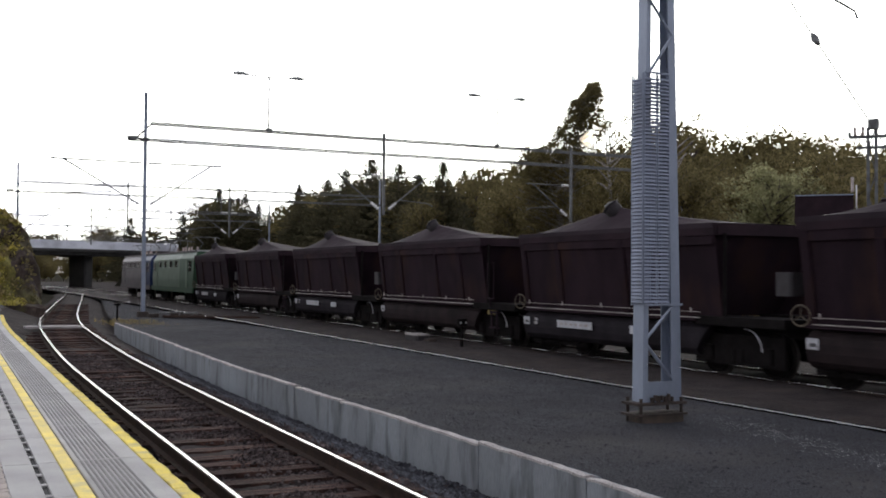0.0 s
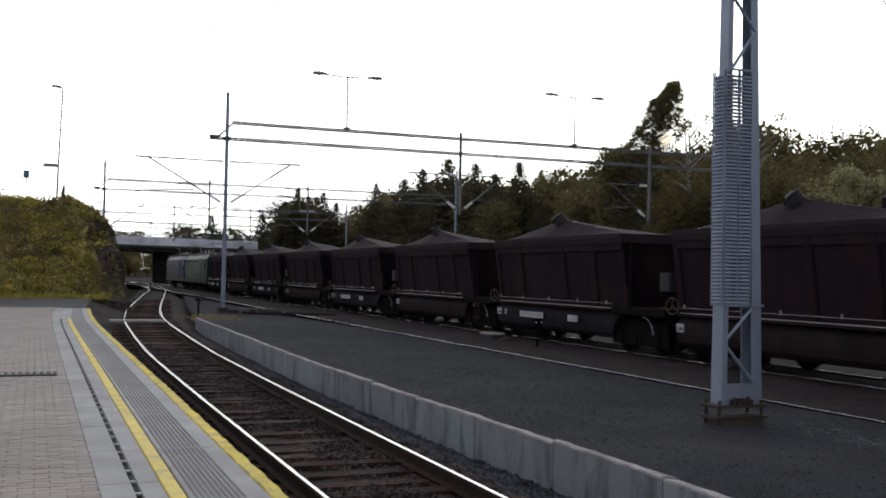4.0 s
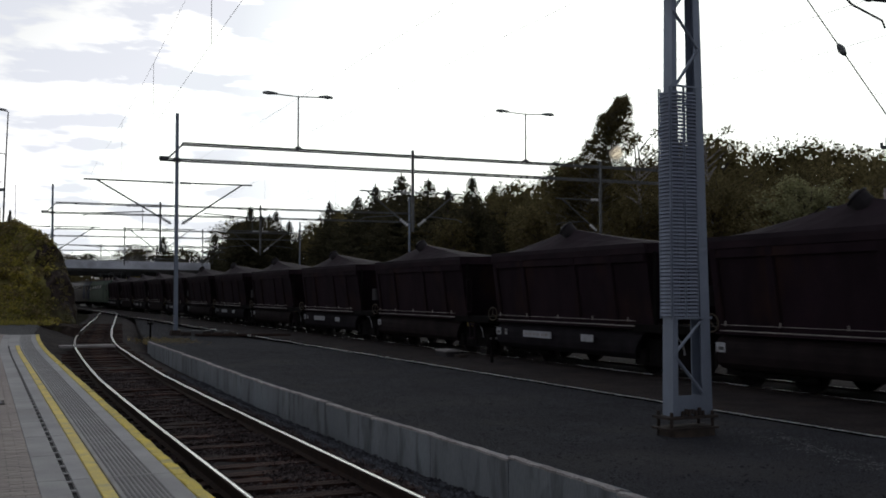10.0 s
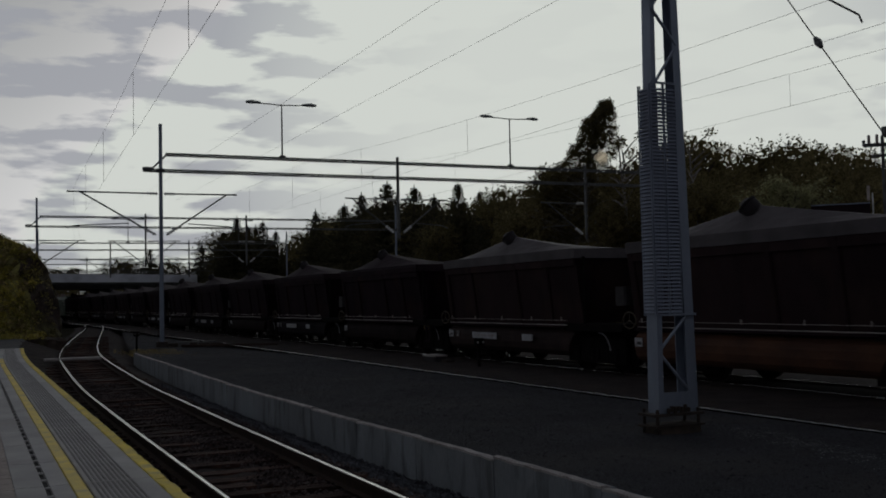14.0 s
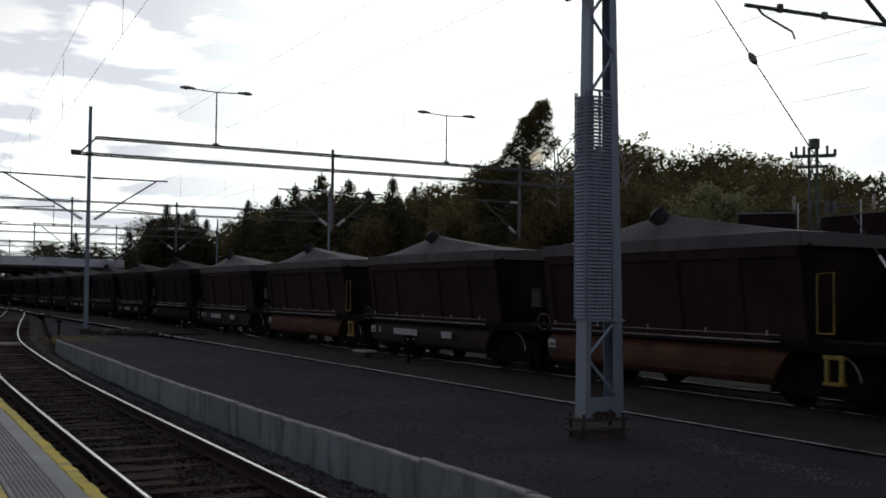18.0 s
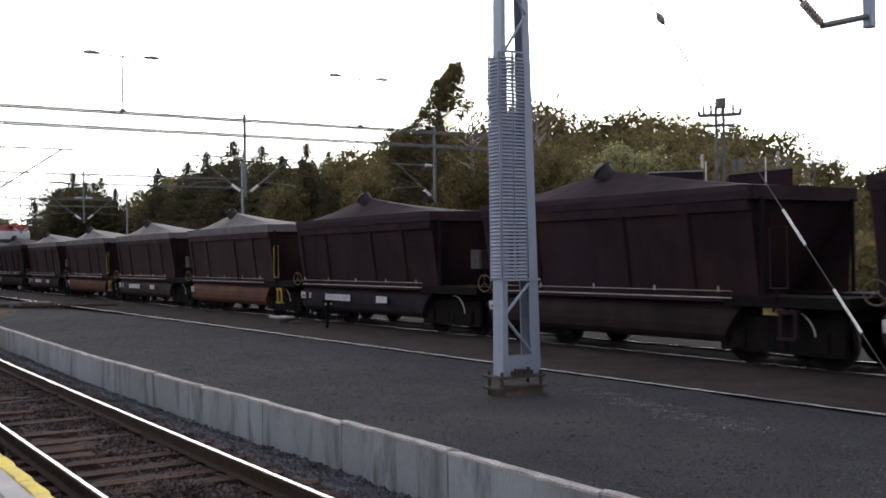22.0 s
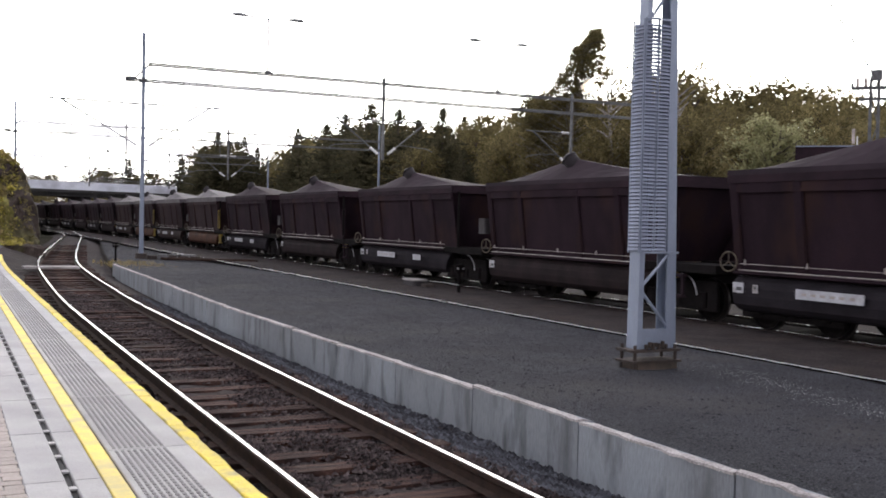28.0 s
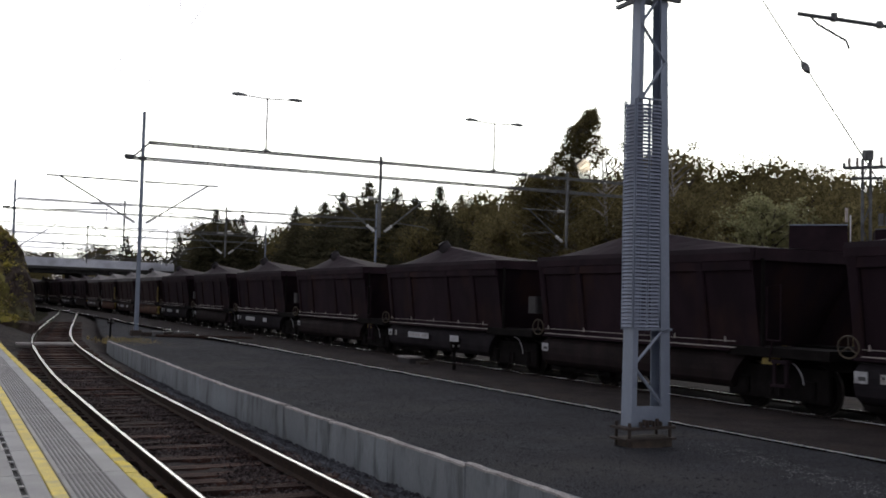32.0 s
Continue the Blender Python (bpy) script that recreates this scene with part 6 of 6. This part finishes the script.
# ---- on top of the bank ----
for k, (x, y, h) in enumerate(((-2.55, 62, 1.15), (-1.25, 62, 1.1), (-0.70, 62, 0.0), (-0.35, 62, 1.1), (0.02, 62, 1.0), (0.35, 62, 1.05), (0.62, 62, 1.0), (0.85, 62, 0.95))):
    if h:
        solid("fence_stake", Shape().tube([(0, 0, -0.5), (0.04 * (k % 3 - 1), 0, h)], 0.03, 6, 0.022), MAT["bark"], "thin grey wooden fence stake on the bank", "stake", "stakes on the bank", at=pose(x, y, bank_height(x, y)))
pst = thing("signpost", "short post with a small blue-grey sign on the bank", "sign", at=pose(-0.62, 62, bank_height(-0.62, 62)))
part("post", Shape().tube([(0, 0, -0.4), (0, 0, 1.45)], 0.03, 8), MAT["galv_dark"], pst)
part("panel", Shape().box((0, -0.03, 1.42), (0.30, 0.04, 0.40), bevel=0.005), MAT["sign_blue"], pst)
lm = thing("street_lamp", "slim tapered street lamp with a sign panel on the bank", "lamp", at=pose(1.05, 66, bank_height(1.05, 66)))
part("pole", Shape().tube([(0, 0, -0.5), (0.08, 0, 3.2), (0.2, 0, 7.0)], 0.06, 8, 0.035), MAT["galv_dark"], lm)
part("arm", Shape().tube([(0.2, 0, 7.0), (-0.05, 0, 7.08)], 0.03, 6), MAT["galv_dark"], lm)
part("lamp_head", Shape().tube([(0.1, 0, 7.06), (0.0, 0, 7.09), (-0.30, 0, 7.12), (-0.42, 0, 7.10)], 0.075, 8), MAT["lamp"], lm, smooth=True)
part("sign_panel", Shape().box((-0.38, 0, 2.33), (0.85, 0.06, 0.20), bevel=0.01), MAT["sign"], lm, "flat grey sign panel")
part("small_arm", Shape().tube([(0.1, 0, 4.45), (-0.32, 0, 4.52)], 0.03, 6), MAT["galv_dark"], lm)
part("small_arm", Shape().tube([(-0.1, 0, 2.75), (-0.25, 0, 2.85)], 0.03, 6), MAT["galv_dark"], lm)
solid("thin_mast", Shape().tube([(0, 0, -0.5), (0, 0, 2.9)], 0.018, 6), MAT["galv"], "thin pale pole on the bank", "pole", at=pose(1.72, 66, bank_height(1.72, 66)))
bush = thing("pointed_bush", "small dark pointed bush on the bank crest", "bush", at=pose(1.40, 64, bank_height(1.4, 64)))
bs = Shape()
for k in range(14):
    leaf_quads(bs, (0, 0, 0.1 + 0.07 * k), (0.28 - 0.018 * k, 0.28 - 0.018 * k, 0.08), 22, 0.06, rng)
part("crown", bs, MAT["needle"], bush)
part("stem", Shape().tube([(0, 0, -0.4), (0, 0, 0.9)], 0.03, 6), MAT["bark"], bush)

car = thing("service_van", "dark parked van with a ladder rack seen from the front", "van", at=pose(-4.05, 104, bank_height(-4.05, 104) - 0.15))
part("body", Shape().box((0, 0, 0.70), (1.75, 4.2, 0.75), bevel=0.15), MAT["car_paint"], car)
part("cabin", Shape().box((0, 0.2, 1.38), (1.6, 2.4, 0.68), bevel=0.15, taper=0.82), MAT["car_paint"], car)
part("windscreen", Shape().box((0, -1.0, 1.40), (1.25, 0.04, 0.48), turn=Matrix.Rotation(radians(-12), 3, "X")), MAT["glass"], car)
for x in (-0.6, 0.6):
    part("headlight", Shape().box((x, -2.11, 0.78), (0.3, 0.05, 0.16), bevel=0.02), MAT["insulator_white"], car)
    part("rack_post", Shape().box((x, -0.5, 1.95), (0.06, 0.06, 0.5)), MAT["galv_dark"], car)
    part("mirror", Shape().box((x * 1.75, -0.85, 1.2), (0.22, 0.1, 0.16), bevel=0.02), MAT["car_paint"], car)
    for y in (-1.3, 1.35):
        part("wheel", Shape().tube([(x * 1.28, y, 0.33), (x * 1.45, y, 0.33)], 0.33, 16), MAT["under"], car)
part("rack_bar", Shape().box((0, -0.5, 2.02), (1.3, 0.06, 0.06)), MAT["galv_dark"], car)
part("rack_bar", Shape().box((0, -0.5, 1.8), (1.3, 0.06, 0.06)), MAT["galv_dark"], car)

# vans that cross the bridge
def road_van(paint, label):
    v = thing("delivery_van", label, "van", "vehicles on the bridge")
    part("body", Shape().box((0.5, 0, 1.20), (3.6, 1.9, 1.75), bevel=0.12, taper=0.94), paint, v)
    part("cab", Shape().box((-1.75, 0, 0.95), (1.2, 1.85, 1.2), bevel=0.2, taper=0.85), paint, v)
    part("windscreen", Shape().box((-1.45, 0, 1.65), (0.06, 1.5, 0.6), turn=Matrix.Rotation(radians(35), 3, "Y")), MAT["glass"], v)
    part("side_window", Shape().box((-0.75, -0.93, 1.62), (0.8, 0.03, 0.5)), MAT["glass"], v)
    for x in (-1.5, 1.5):
        for y in (-0.8, 0.8):
            part("wheel", Shape().tube([(x, y - 0.1, 0.34), (x, y + 0.1, 0.34)], 0.34, 16), MAT["under"], v)
    return v


red_van = road_van(MAT["red"], "red delivery van driving over the road bridge")
pale_van = road_van(MAT["sign"], "pale grey delivery van driving over the road bridge")


# ---- motion ----
def run(t):
    """Way of the train's reference wagon along the track at t seconds."""
    return 24.1214 + 6.8226 * t - 0.0360559 * t ** 2 - 0.00119389 * t ** 3 + 2.60087e-05 * t ** 4


def on_track(y):
    """The pose of a vehicle whose front stands y metres along the train's track."""
    back = y - 9.0
    a, b = line_train(back), line_train(y)
    return pose(b, y, 0, 0, 0, math.degrees(math.atan2(a - b, 9.0)))


def motions():
    times = [0.5 * k for k in range(65)]
    for ob, lead in TRAIN:
        walk(ob, [(t, on_track(run(t) + lead)) for t in times])
    # the vans come up the ramp and cross the bridge towards the bank
    deck = br.matrix_basis @ pose(0, 2.2, 5.48)
    for van, lead in ((red_van, 0.0), (pale_van, -7.3)):
        walk(van, [(t, deck @ pose(x + lead, 0, 0)) for t, x in ((0, 118.0), (13.0, 118.0), (18.0, 75.0), (21.5, 35.4), (22.0, 29.7), (23.0, 18.4), (23.5, 12.9), (24.0, 6.0), (26.0, -14.0), (28.0, -32.0), (32.0, -50.0))])
    rows = [(0.1 * k, pose(0, 0, 0, -math.degrees((run(0.1 * k) - run(0)) / 0.46))) for k in range(321)]
    first = ROLLING[0]
    walk(first, rows)
    act = first.animation_data.action
    slot = first.animation_data.action_slot
    names = {o.data for o in ROLLING}
    for ob in bpy.data.objects:
        if ob is not first and ob.data in names:
            ob.rotation_mode = "QUATERNION"
            ob.animation_data_create().action = act
            ob.animation_data.action_slot = slot


motions()
